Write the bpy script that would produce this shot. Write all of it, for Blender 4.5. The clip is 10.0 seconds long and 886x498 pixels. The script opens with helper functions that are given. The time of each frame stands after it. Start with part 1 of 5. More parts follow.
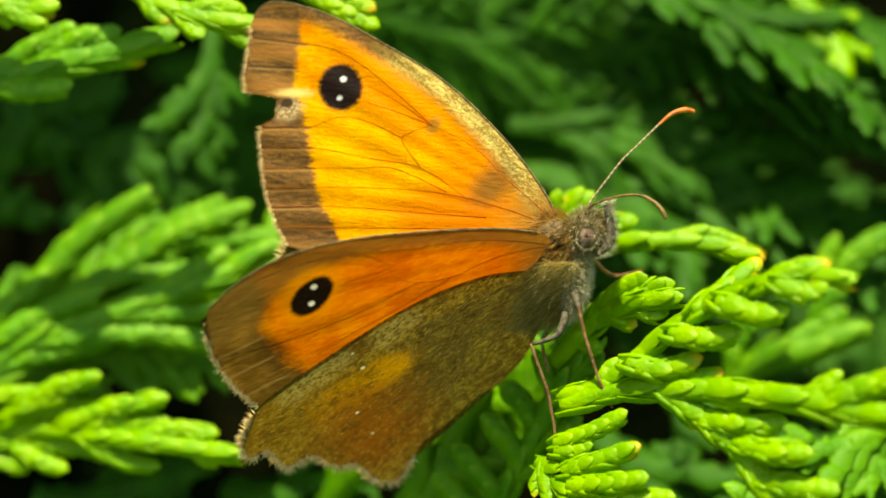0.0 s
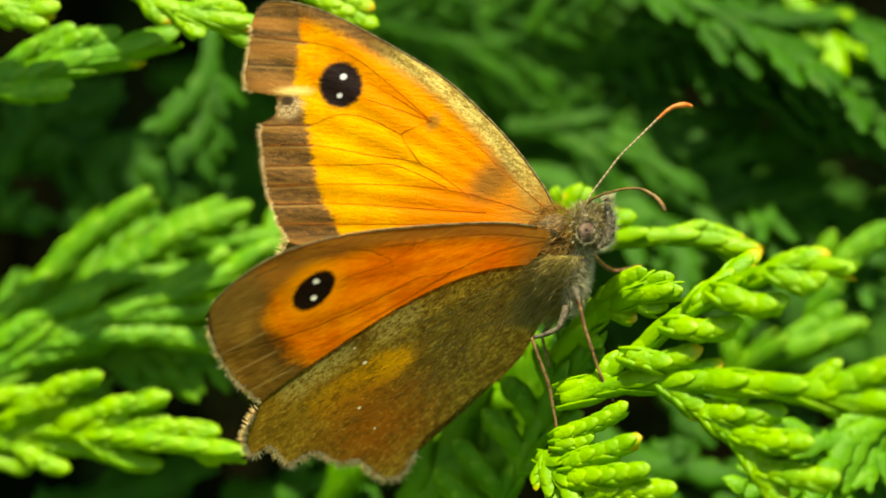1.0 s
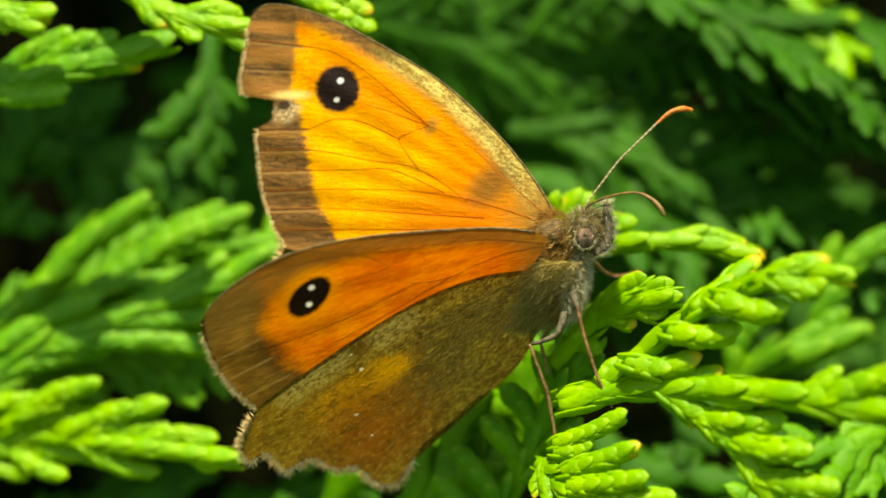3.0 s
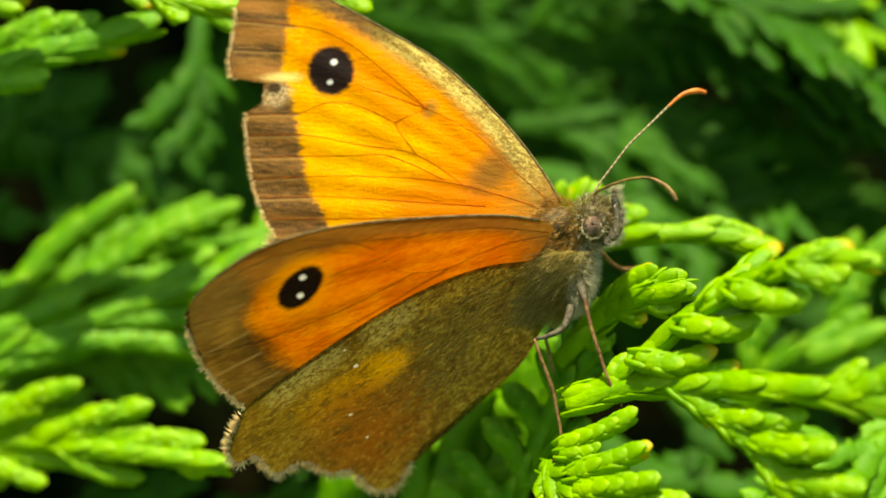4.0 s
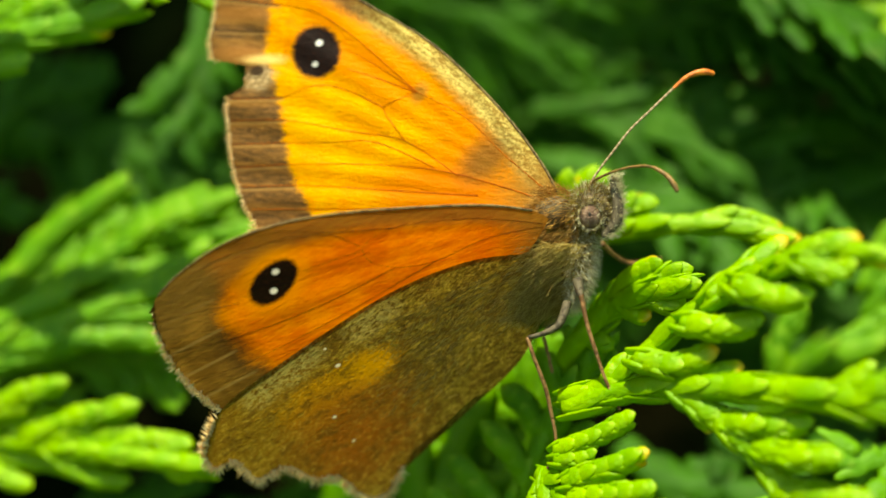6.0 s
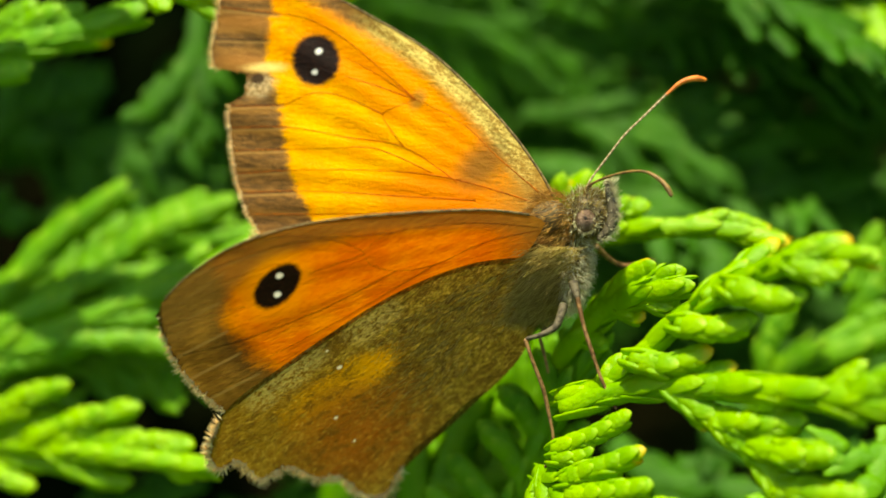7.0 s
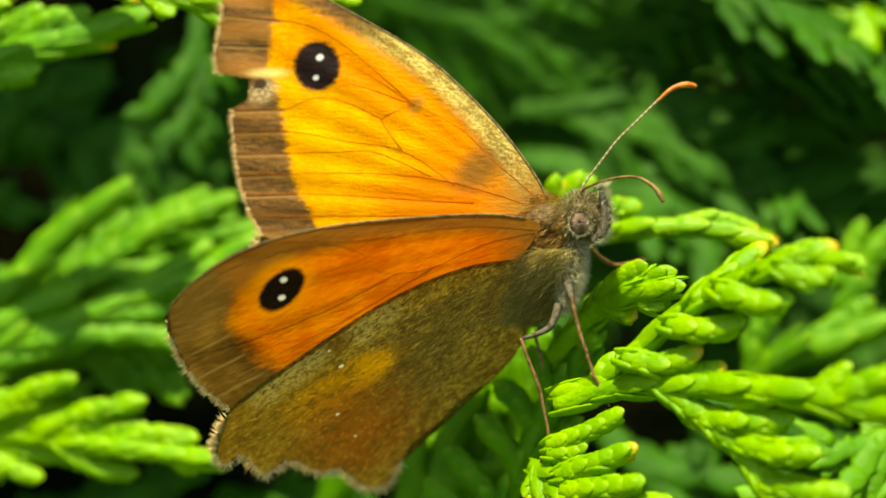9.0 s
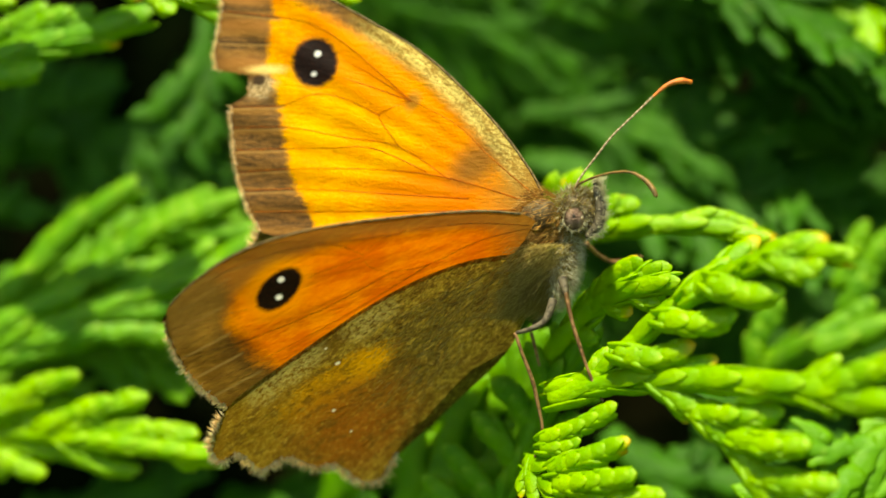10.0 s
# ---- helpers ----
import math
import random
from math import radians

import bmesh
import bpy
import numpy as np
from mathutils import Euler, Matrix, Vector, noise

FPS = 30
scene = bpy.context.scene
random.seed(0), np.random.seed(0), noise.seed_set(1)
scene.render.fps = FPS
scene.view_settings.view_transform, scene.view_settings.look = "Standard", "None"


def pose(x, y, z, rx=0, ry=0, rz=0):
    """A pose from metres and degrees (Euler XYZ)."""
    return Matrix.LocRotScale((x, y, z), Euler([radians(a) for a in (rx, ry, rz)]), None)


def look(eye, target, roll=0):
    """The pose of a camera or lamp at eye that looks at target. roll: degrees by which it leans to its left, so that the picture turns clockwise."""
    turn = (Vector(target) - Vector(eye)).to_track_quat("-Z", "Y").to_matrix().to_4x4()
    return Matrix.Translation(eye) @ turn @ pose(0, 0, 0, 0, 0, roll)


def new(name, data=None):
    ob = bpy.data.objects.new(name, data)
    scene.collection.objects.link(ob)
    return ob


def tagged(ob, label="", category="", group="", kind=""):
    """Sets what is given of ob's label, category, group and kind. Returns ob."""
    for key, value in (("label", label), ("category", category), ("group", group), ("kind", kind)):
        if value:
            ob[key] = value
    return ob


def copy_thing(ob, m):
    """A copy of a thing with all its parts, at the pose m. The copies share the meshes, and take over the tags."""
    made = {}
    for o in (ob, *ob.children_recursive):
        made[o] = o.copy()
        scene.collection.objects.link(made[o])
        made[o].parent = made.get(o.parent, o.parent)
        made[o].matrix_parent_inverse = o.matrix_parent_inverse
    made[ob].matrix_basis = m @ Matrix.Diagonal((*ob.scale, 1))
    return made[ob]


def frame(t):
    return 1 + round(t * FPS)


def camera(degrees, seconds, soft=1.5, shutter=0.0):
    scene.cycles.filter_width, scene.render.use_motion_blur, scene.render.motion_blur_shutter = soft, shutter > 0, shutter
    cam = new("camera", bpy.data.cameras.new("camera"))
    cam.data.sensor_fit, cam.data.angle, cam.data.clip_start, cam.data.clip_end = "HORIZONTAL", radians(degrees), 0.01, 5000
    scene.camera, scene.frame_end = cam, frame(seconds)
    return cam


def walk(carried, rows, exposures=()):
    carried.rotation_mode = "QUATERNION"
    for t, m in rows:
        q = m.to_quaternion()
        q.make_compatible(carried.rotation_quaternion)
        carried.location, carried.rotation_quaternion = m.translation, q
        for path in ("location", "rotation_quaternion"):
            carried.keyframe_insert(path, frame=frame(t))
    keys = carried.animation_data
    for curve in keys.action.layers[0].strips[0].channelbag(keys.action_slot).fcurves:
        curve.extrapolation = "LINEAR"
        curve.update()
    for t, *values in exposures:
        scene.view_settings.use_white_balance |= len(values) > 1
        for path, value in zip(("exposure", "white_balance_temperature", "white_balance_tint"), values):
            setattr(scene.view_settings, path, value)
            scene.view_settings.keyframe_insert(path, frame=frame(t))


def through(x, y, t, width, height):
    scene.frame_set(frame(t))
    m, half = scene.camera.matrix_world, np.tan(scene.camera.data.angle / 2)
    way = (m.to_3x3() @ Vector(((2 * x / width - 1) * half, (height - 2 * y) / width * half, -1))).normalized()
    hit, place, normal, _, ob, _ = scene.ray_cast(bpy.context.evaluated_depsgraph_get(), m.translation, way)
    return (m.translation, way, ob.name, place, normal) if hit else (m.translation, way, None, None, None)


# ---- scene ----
MM = 0.001
LEAN = 20.0  # the hedge's face leans back; x runs along it, y up it, d out of it (millimetres)
FACE = pose(0, 0, 0, 90 - LEAN, 0, 0)

# ---- camera ----
cam = camera(22.0, 10.0, soft=1.75)
cam.data.dof.use_dof = True
cam.data.dof.aperture_fstop = 24.0
walk(cam, [
    (0, pose(0.00000, -0.10712, 0.03899, 70.000, -0.000, 0.000)),
    (0.5, pose(0.00017, -0.10868, 0.03882, 70.278, 0.194, 0.011)),
    (1, pose(-0.00065, -0.10837, 0.03764, 70.723, 0.241, -0.408)),
    (1.5, pose(-0.00128, -0.10857, 0.03744, 70.850, 0.103, -0.679)),
    (2, pose(-0.00006, -0.10883, 0.03733, 70.939, 0.270, -0.137)),
    (2.5, pose(0.00064, -0.10850, 0.03814, 70.540, 0.478, 0.120)),
    (4, pose(0.00063, -0.10207, 0.03337, 71.648, 0.477, 0.127)),
    (4.5, pose(0.00297, -0.09796, 0.03087, 72.148, 0.713, 1.327)),
    (5, pose(0.00505, -0.09449, 0.03136, 71.298, 1.126, 2.392)),
    (5.5, pose(0.00751, -0.09483, 0.03121, 71.452, 1.547, 3.625)),
    (7, pose(0.00574, -0.09769, 0.03211, 71.463, 1.504, 2.447)),
    (7.5, pose(0.00636, -0.09894, 0.03370, 70.893, 1.626, 2.657)),
    (8, pose(0.00457, -0.10034, 0.03423, 70.835, 1.258, 1.745)),
    (8.5, pose(0.00520, -0.10073, 0.03480, 70.635, 1.375, 2.011)),
    (9, pose(0.00527, -0.10000, 0.03517, 70.337, 1.446, 2.049)),
    (9.5, pose(0.00636, -0.10074, 0.03382, 71.057, 1.462, 2.633)),
    (10, pose(0.00791, -0.10079, 0.03354, 71.196, 1.682, 3.346)),
], [(0.0, 0.86, 8500, -6), (10.0, 0.86, 8500, -6)])

# ---- sky and sun ----
SUN_TO = Vector((-0.09, -0.08, 0.98)).normalized()
world = bpy.data.worlds.new("sky")
scene.world = world
world.use_nodes = True
wt = world.node_tree
sky = wt.nodes.new("ShaderNodeTexSky")
sky.sky_type = 'NISHITA'
sky.sun_disc = False
sky.sun_elevation = math.asin(SUN_TO.z)
sky.sun_rotation = math.atan2(SUN_TO.x, SUN_TO.y)
wt.nodes["Background"].inputs["Strength"].default_value = 0.115
wt.links.new(sky.outputs[0], wt.nodes["Background"].inputs["Color"])
sun = new("sun", bpy.data.lights.new("sun", 'SUN'))
sun.data.energy = 5.0
sun.data.angle = radians(0.6)
sun.data.color = (1.0, 0.95, 0.86)
sun.matrix_world = look(SUN_TO * 2.0, (0, 0, 0))


# ---- materials ----
class Mat:
    """A node material, written as expressions."""

    def __init__(self, name):
        self.m = bpy.data.materials.new(name)
        self.m.use_nodes = True
        self.t = self.m.node_tree
        self.t.nodes.clear()

    def put(self, node, key, value):
        if value is None:
            return
        if isinstance(value, bpy.types.NodeSocket):
            self.t.links.new(value, node.inputs[key])
        else:
            node.inputs[key].default_value = value

    def math(self, op, a, b=None, c=None):
        n = self.t.nodes.new("ShaderNodeMath")
        n.operation = op
        for i, v in enumerate((a, b, c)):
            self.put(n, i, v)
        return n.outputs[0]

    def add(self, a, b): return self.math('ADD', a, b)
    def sub(self, a, b): return self.math('SUBTRACT', a, b)
    def mul(self, a, b): return self.math('MULTIPLY', a, b)
    def most(self, a, b): return self.math('MAXIMUM', a, b)
    def least(self, a, b): return self.math('MINIMUM', a, b)

    def step(self, x, lo, hi, a=0.0, b=1.0):
        n = self.t.nodes.new("ShaderNodeMapRange")
        n.interpolation_type = 'SMOOTHSTEP'
        for i, v in enumerate((x, lo, hi, a, b)):
            self.put(n, i, v)
        return n.outputs[0]

    def mix(self, f, a, b):
        n = self.t.nodes.new("ShaderNodeMix")
        n.data_type = 'RGBA'
        self.put(n, 0, f)
        self.put(n, 6, a if not isinstance(a, tuple) else (*a, 1))
        self.put(n, 7, b if not isinstance(b, tuple) else (*b, 1))
        return n.outputs[2]

    def coords(self, scale=(1, 1, 1), turn=0.0):
        c = self.t.nodes.new("ShaderNodeTexCoord")
        n = self.t.nodes.new("ShaderNodeMapping")
        n.vector_type = 'TEXTURE'
        n.inputs["Scale"].default_value = [1 / (s * 1000) for s in scale]
        n.inputs["Rotation"].default_value = (0, 0, radians(-turn))
        self.t.links.new(c.outputs["Object"], n.inputs["Vector"])
        return n.outputs[0]

    def xyz(self, v):
        n = self.t.nodes.new("ShaderNodeSeparateXYZ")
        self.put(n, 0, v)
        return n.outputs[0], n.outputs[1], n.outputs[2]

    def noise(self, v, scale, detail=3.0, rough=0.55):
        n = self.t.nodes.new("ShaderNodeTexNoise")
        self.put(n, "Vector", v)
        n.inputs["Scale"].default_value = scale
        n.inputs["Detail"].default_value = detail
        n.inputs["Roughness"].default_value = rough
        return n.outputs[0]

    def attr(self, name):
        n = self.t.nodes.new("ShaderNodeAttribute")
        n.attribute_name = name
        return n.outputs["Fac"]

    def rnd(self):
        n = self.t.nodes.new("ShaderNodeObjectInfo")
        return n.outputs["Random"]

    def island(self):
        n = self.t.nodes.new("ShaderNodeNewGeometry")
        return n.outputs["Random Per Island"]

    def bump(self, h, strength, distance):
        n = self.t.nodes.new("ShaderNodeBump")
        self.put(n, "Height", h)
        n.inputs["Strength"].default_value = strength
        n.inputs["Distance"].default_value = distance
        return n.outputs[0]

    def done(self, color, rough=0.5, spec=0.5, normal=None, through=0.0, through_color=None, sheen=0.0):
        p = self.t.nodes.new("ShaderNodeBsdfPrincipled")
        self.put(p, "Base Color", color if not isinstance(color, tuple) else (*color, 1))
        self.put(p, "Roughness", rough)
        self.put(p, "Specular IOR Level", spec)
        self.put(p, "Normal", normal)
        self.put(p, "Sheen Weight", sheen)
        last = p.outputs[0]
        if through:
            tr = self.t.nodes.new("ShaderNodeBsdfTranslucent")
            tc = through_color if through_color is not None else color
            self.put(tr, "Color", tc if not isinstance(tc, tuple) else (*tc, 1))
            self.put(tr, "Normal", normal)
            mx = self.t.nodes.new("ShaderNodeMixShader")
            self.put(mx, 0, through)
            self.t.links.new(last, mx.inputs[1])
            self.t.links.new(tr.outputs[0], mx.inputs[2])
            last = mx.outputs[0]
        o = self.t.nodes.new("ShaderNodeOutputMaterial")
        self.t.links.new(last, o.inputs[0])
        return self.m


def leaf_material(name, fresh, old, rough=0.34, through=0.3, gloss=0.42, end=None):
    m = Mat(name)
    g = m.t.nodes.new("ShaderNodeNewGeometry")
    sc = m.t.nodes.new("ShaderNodeVectorMath")
    sc.operation = 'SCALE'
    m.put(sc, 0, g.outputs["Position"])
    sc.inputs["Scale"].default_value = 1000.0
    v = sc.outputs[0]
    r = m.math('FRACT', m.add(m.rnd(), m.island()))
    n = m.noise(v, 0.55, 3)
    f = m.step(m.add(m.mul(r, 0.2), m.mul(n, 1.1)), 0.3, 0.95)
    c = m.mix(f, fresh, old)
    pale = m.step(m.noise(v, 1.6, 3, 0.6), 0.56, 0.78, 0.0, 0.35)
    c = m.mix(pale, c, tuple(0.6 * x + k for x, k in zip(fresh, (0.16, 0.18, 0.04))))
    tip = m.step(m.add(m.attr("along"), m.mul(m.noise(v, 5.0, 2), 0.3)), 0.84, 1.16, 0.0, 0.5)
    c = m.mix(tip, c, tuple(min(0.85, 1.15 * x + k) for x, k in zip(fresh, (0.14, 0.10, 0.02))))
    if end:
        c = m.mix(m.step(m.add(m.attr("along"), m.mul(m.noise(v, 3.0, 2), 0.5)), 0.75, 1.25), c, end)
    nb = m.bump(m.add(m.noise(v, 5.0, 4), m.mul(m.noise(v, 1.8, 2), 1.5)), 0.4, 0.00016)
    return m.done(c, m.step(n, 0.3, 0.8, rough, rough + 0.2), gloss, nb, through, m.mix(0.5, c, (0.37, 0.66, 0.004)))


LEAF = leaf_material("fresh_scale_leaf", (0.345, 0.61, 0.004), (0.18, 0.44, 0.003), 0.36, 0.42, 0.4)
TIP = leaf_material("yellow_growing_tip", (0.42, 0.60, 0.005), (0.26, 0.50, 0.004), 0.36, 0.4, 0.4, (0.78, 0.50, 0.02))
LEAF_MID = leaf_material("grown_scale_leaf", (0.175, 0.43, 0.006), (0.075, 0.27, 0.004), 0.42, 0.3, 0.36)
# dimmer copy of the grown leaf, with shade mixed into its colour
LEAF_DIM = leaf_material("shade_toned_scale_leaf", (0.15, 0.37, 0.006), (0.07, 0.24, 0.004), 0.45, 0.25, 0.25)
# darkest leaf copy: the shade of the hedge's depth is in its green
LEAF_DEEP = leaf_material("deep_shade_scale_leaf", (0.038, 0.15, 0.004), (0.015, 0.07, 0.003), 0.5, 0.2, 0.15)


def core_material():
    m = Mat("hedge_shade_black")
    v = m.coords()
    # near-black: the shade inside the hedge is put into the colour
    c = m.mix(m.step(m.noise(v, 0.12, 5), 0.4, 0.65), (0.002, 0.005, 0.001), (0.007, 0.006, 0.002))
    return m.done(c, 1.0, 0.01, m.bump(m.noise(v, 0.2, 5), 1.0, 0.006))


def ground_material():
    m = Mat("lawn_ground")
    v = m.coords((0.001, 0.001, 0.001))
    c = m.mix(m.noise(v, 40, 6), (0.03, 0.07, 0.012), (0.09, 0.12, 0.03))
    return m.done(c, 0.9, 0.2, m.bump(m.noise(v, 90, 5), 0.8, 0.02))


def spot(m, x, y, cx, cy, rx, ry, turn, soft, wob=None):
    """A mask, 1 inside an ellipse on the wing (millimetres)."""
    ca, sa = math.cos(radians(turn)), math.sin(radians(turn))
    dx, dy = m.sub(x, cx), m.sub(y, cy)
    u = m.math('DIVIDE', m.add(m.mul(dx, ca), m.mul(dy, sa)), rx)
    w = m.math('DIVIDE', m.sub(m.mul(dy, ca), m.mul(dx, sa)), ry)
    r = m.math('SQRT', m.add(m.mul(u, u), m.mul(w, w)))
    if wob is not None:
        r = m.add(r, wob)
    return m.step(r, 1.0 - soft, 1.0 + soft, 1.0, 0.0)


def stroke(m, x, y, a, b, half):
    """A mask, 1 along a straight vein from a to b (millimetres)."""
    dx, dy = b[0] - a[0], b[1] - a[1]
    le = math.hypot(dx, dy)
    dx, dy = dx / le, dy / le
    px, py = m.sub(x, a[0]), m.sub(y, a[1])
    along = m.add(m.mul(px, dx), m.mul(py, dy))
    off = m.math('ABSOLUTE', m.sub(m.mul(px, dy), m.mul(py, dx)))
    ends = m.mul(m.step(along, 0.0, 0.4), m.step(along, le - 0.1, le, 1.0, 0.0))
    return m.mul(m.step(off, half * 0.3, half, 1.0, 0.0), ends)


def wing_grain(m, turn):
    """Noises on a wing: soft patches, scale rows across the veins, fine dust."""
    soft = m.noise(m.coords(), 0.45, 3)
    rows = m.noise(m.coords((1.5, 6.5, 1.0), turn), 1.0, 4, 0.65)
    dust = m.noise(m.coords(), 8.5, 2, 0.75)
    return soft, rows, dust


def far_wing_material():
    m = Mat("forewing_upperside")
    x, y, z = m.xyz(m.coords())
    soft, rows, dust = wing_grain(m, 6)
    margin, costa, root = m.attr("margin"), m.attr("costa"), m.attr("root")
    wob = m.mul(m.sub(m.add(rows, dust), 1.0), 0.9)
    c = m.mix(m.step(m.add(soft, m.mul(m.sub(rows, 0.5), 0.6)), 0.35, 0.7), (0.94, 0.28, 0.003), (1.0, 0.46, 0.005))
    c = m.mix(m.step(dust, 0.5, 0.72, 0.0, 0.5), c, (0.78, 0.19, 0.003))
    c = m.mix(m.step(dust, 0.42, 0.3, 0.0, 0.5), c, (1.0, 0.62, 0.03))
    glow = spot(m, x, y, -9.6, 2.6, 4.6, 2.6, -20, 0.5, m.mul(m.sub(soft, 0.5), 1.2))
    c = m.mix(m.mul(glow, 0.35), c, (1.0, 0.50, 0.006))
    upper = spot(m, x, y, -7.6, 6.4, 5.0, 1.3, -42, 0.6, m.mul(wob, 0.5))
    c = m.mix(m.mul(upper, 0.7), c, (0.92, 0.27, 0.003))
    c = m.mix(m.step(m.add(root, m.mul(wob, 2.0)), 4.0, 8.5, 0.6, 0.0), c, (0.92, 0.25, 0.003))
    low = spot(m, x, y, -5.43, 0.69, 3.4, 1.0, -4, 0.6)
    c = m.mix(m.mul(low, 0.6), c, (0.80, 0.17, 0.004))
    brown = m.mix(m.step(rows, 0.32, 0.78), (0.085, 0.042, 0.012), (0.27, 0.125, 0.028))
    brown = m.mix(m.step(dust, 0.52, 0.7, 0.0, 0.5), brown, (0.40, 0.20, 0.06))
    cell = m.math('SINE', m.add(m.mul(y, 2 * math.pi / 0.95), m.mul(x, 0.35)))
    brown = m.mix(m.step(m.add(cell, m.mul(m.sub(rows, 0.5), 0.9)), 0.1, 1.0, 0.0, 0.45), brown, (0.38, 0.17, 0.032))
    scallop = m.mul(m.math('ABSOLUTE', m.math('SINE', m.add(m.mul(y, math.pi / 1.02), 0.25))), 0.16)
    edge = m.step(m.add(m.sub(margin, scallop), m.mul(wob, 0.6)), 2.28, 2.66, 1.0, 0.0)
    for cy, hy in ((9.0, 0.32), (7.1, 0.36), (10.3, 0.3)):
        brown = m.mix(m.mul(spot(m, x, y, -14.2, cy, 1.6, hy, -4, 0.6, m.mul(wob, 0.6)), 0.6), brown, (0.50, 0.20, 0.04))
    c = m.mix(edge, c, brown)
    for p, q in ([(-12.2, 5.02), (-15.13, 5.02)], [(-12.08, 3.98), (-15.06, 4)], [(-12.02, 2.93), (-15, 2.92)], [(-11.9, 1.95), (-14.88, 1.84)], [(-11.6, 0.97), (-14.46, 0.91)], [(-12.85, 8.09), (-15.79, 8.23)], [(-12.39, 9.28), (-15.56, 9.72)]):
        c = m.mix(m.mul(stroke(m, x, m.add(y, 0.09), p, q, 0.10), 0.5), c, (0.50, 0.28, 0.08))
        c = m.mix(m.mul(stroke(m, x, y, p, q, 0.10), 0.8), c, (0.05, 0.022, 0.008))
    # golden-brown leading edge, its bright glint painted into the colour
    rim = m.step(m.add(costa, m.add(m.mul(wob, 0.5), m.mul(root, 0.03))), 0.85, 1.6, 1.0, 0.0)
    glint = m.noise(m.coords((1.3, 6.0, 1.0), 38), 1.0, 4, 0.7)
    glint_gold = m.mix(m.step(m.add(m.mul(glint, 0.55), m.mul(dust, 0.45)), 0.40, 0.62), (0.40, 0.22, 0.04), (0.98, 0.76, 0.22))
    glint_gold = m.mix(m.step(m.add(costa, m.mul(wob, 0.5)), 0.75, 1.5, 0.0, 0.6), glint_gold, (0.50, 0.24, 0.04))
    glint_gold = m.mix(m.step(root, 10.5, 13.5), glint_gold, brown)
    c = m.mix(rim, c, glint_gold)
    base = m.step(m.add(root, m.mul(wob, 1.6)), 0.8, 3.6, 0.9, 0.0)
    c = m.mix(base, c, m.mix(rows, (0.26, 0.12, 0.02), (0.62, 0.31, 0.05)))
    smudge = spot(m, x, y, -3.08, 2.03, 1.3, 0.8, 40, 0.7, m.mul(wob, 0.5))
    c = m.mix(m.mul(smudge, 0.75), c, (0.15, 0.085, 0.02))
    smudge = spot(m, x, y, -6.06, 5.09, 0.45, 0.3, 60, 0.6, m.mul(wob, 0.4))
    c = m.mix(m.mul(smudge, 0.55), c, (0.20, 0.14, 0.03))
    torn = spot(m, x, y, -13.49, 5.91, 0.75, 0.5, 20, 0.5, m.mul(wob, 1.2))
    c = m.mix(m.mul(torn, m.step(dust, 0.42, 0.6, 0.15, 0.95)), c, (0.90, 0.64, 0.34))
    torn = spot(m, x, y, -13.26, 6.81, 0.9, 0.22, 0, 0.6, m.mul(wob, 1.0))
    c = m.mix(m.mul(torn, 0.8), c, (0.95, 0.66, 0.22))
    nick = spot(m, x, y, -13.61, 6.29, 0.34, 0.26, 0, 0.35, m.mul(wob, 0.8))
    c = m.mix(m.mul(nick, 0.95), c, (0.05, 0.025, 0.012))
    black = spot(m, x, y, -10.84, 7.07, 1.12, 1.2, 0, 0.13, m.mul(wob, 0.3))
    ring = spot(m, x, y, -10.84, 7.07, 1.34, 1.42, 0, 0.25)
    c = m.mix(m.mul(ring, 0.4), c, (0.85, 0.26, 0.006))
    c = m.mix(black, c, m.mix(m.step(dust, 0.5, 0.8), (0.010, 0.004, 0.003), (0.05, 0.015, 0.008)))
    for p, r in (((-10.69, 7.48), 0.18), ((-10.89, 6.52), 0.15)):
        c = m.mix(spot(m, x, y, *p, r, r * 0.85, 20, 0.25, m.mul(wob, 0.3)), c, (0.85, 0.82, 0.80))
    nb = m.bump(m.add(rows, m.mul(dust, 0.6)), 0.5, 0.00012)
    return m.done(c, 0.6, 0.12, nb, 0.3)


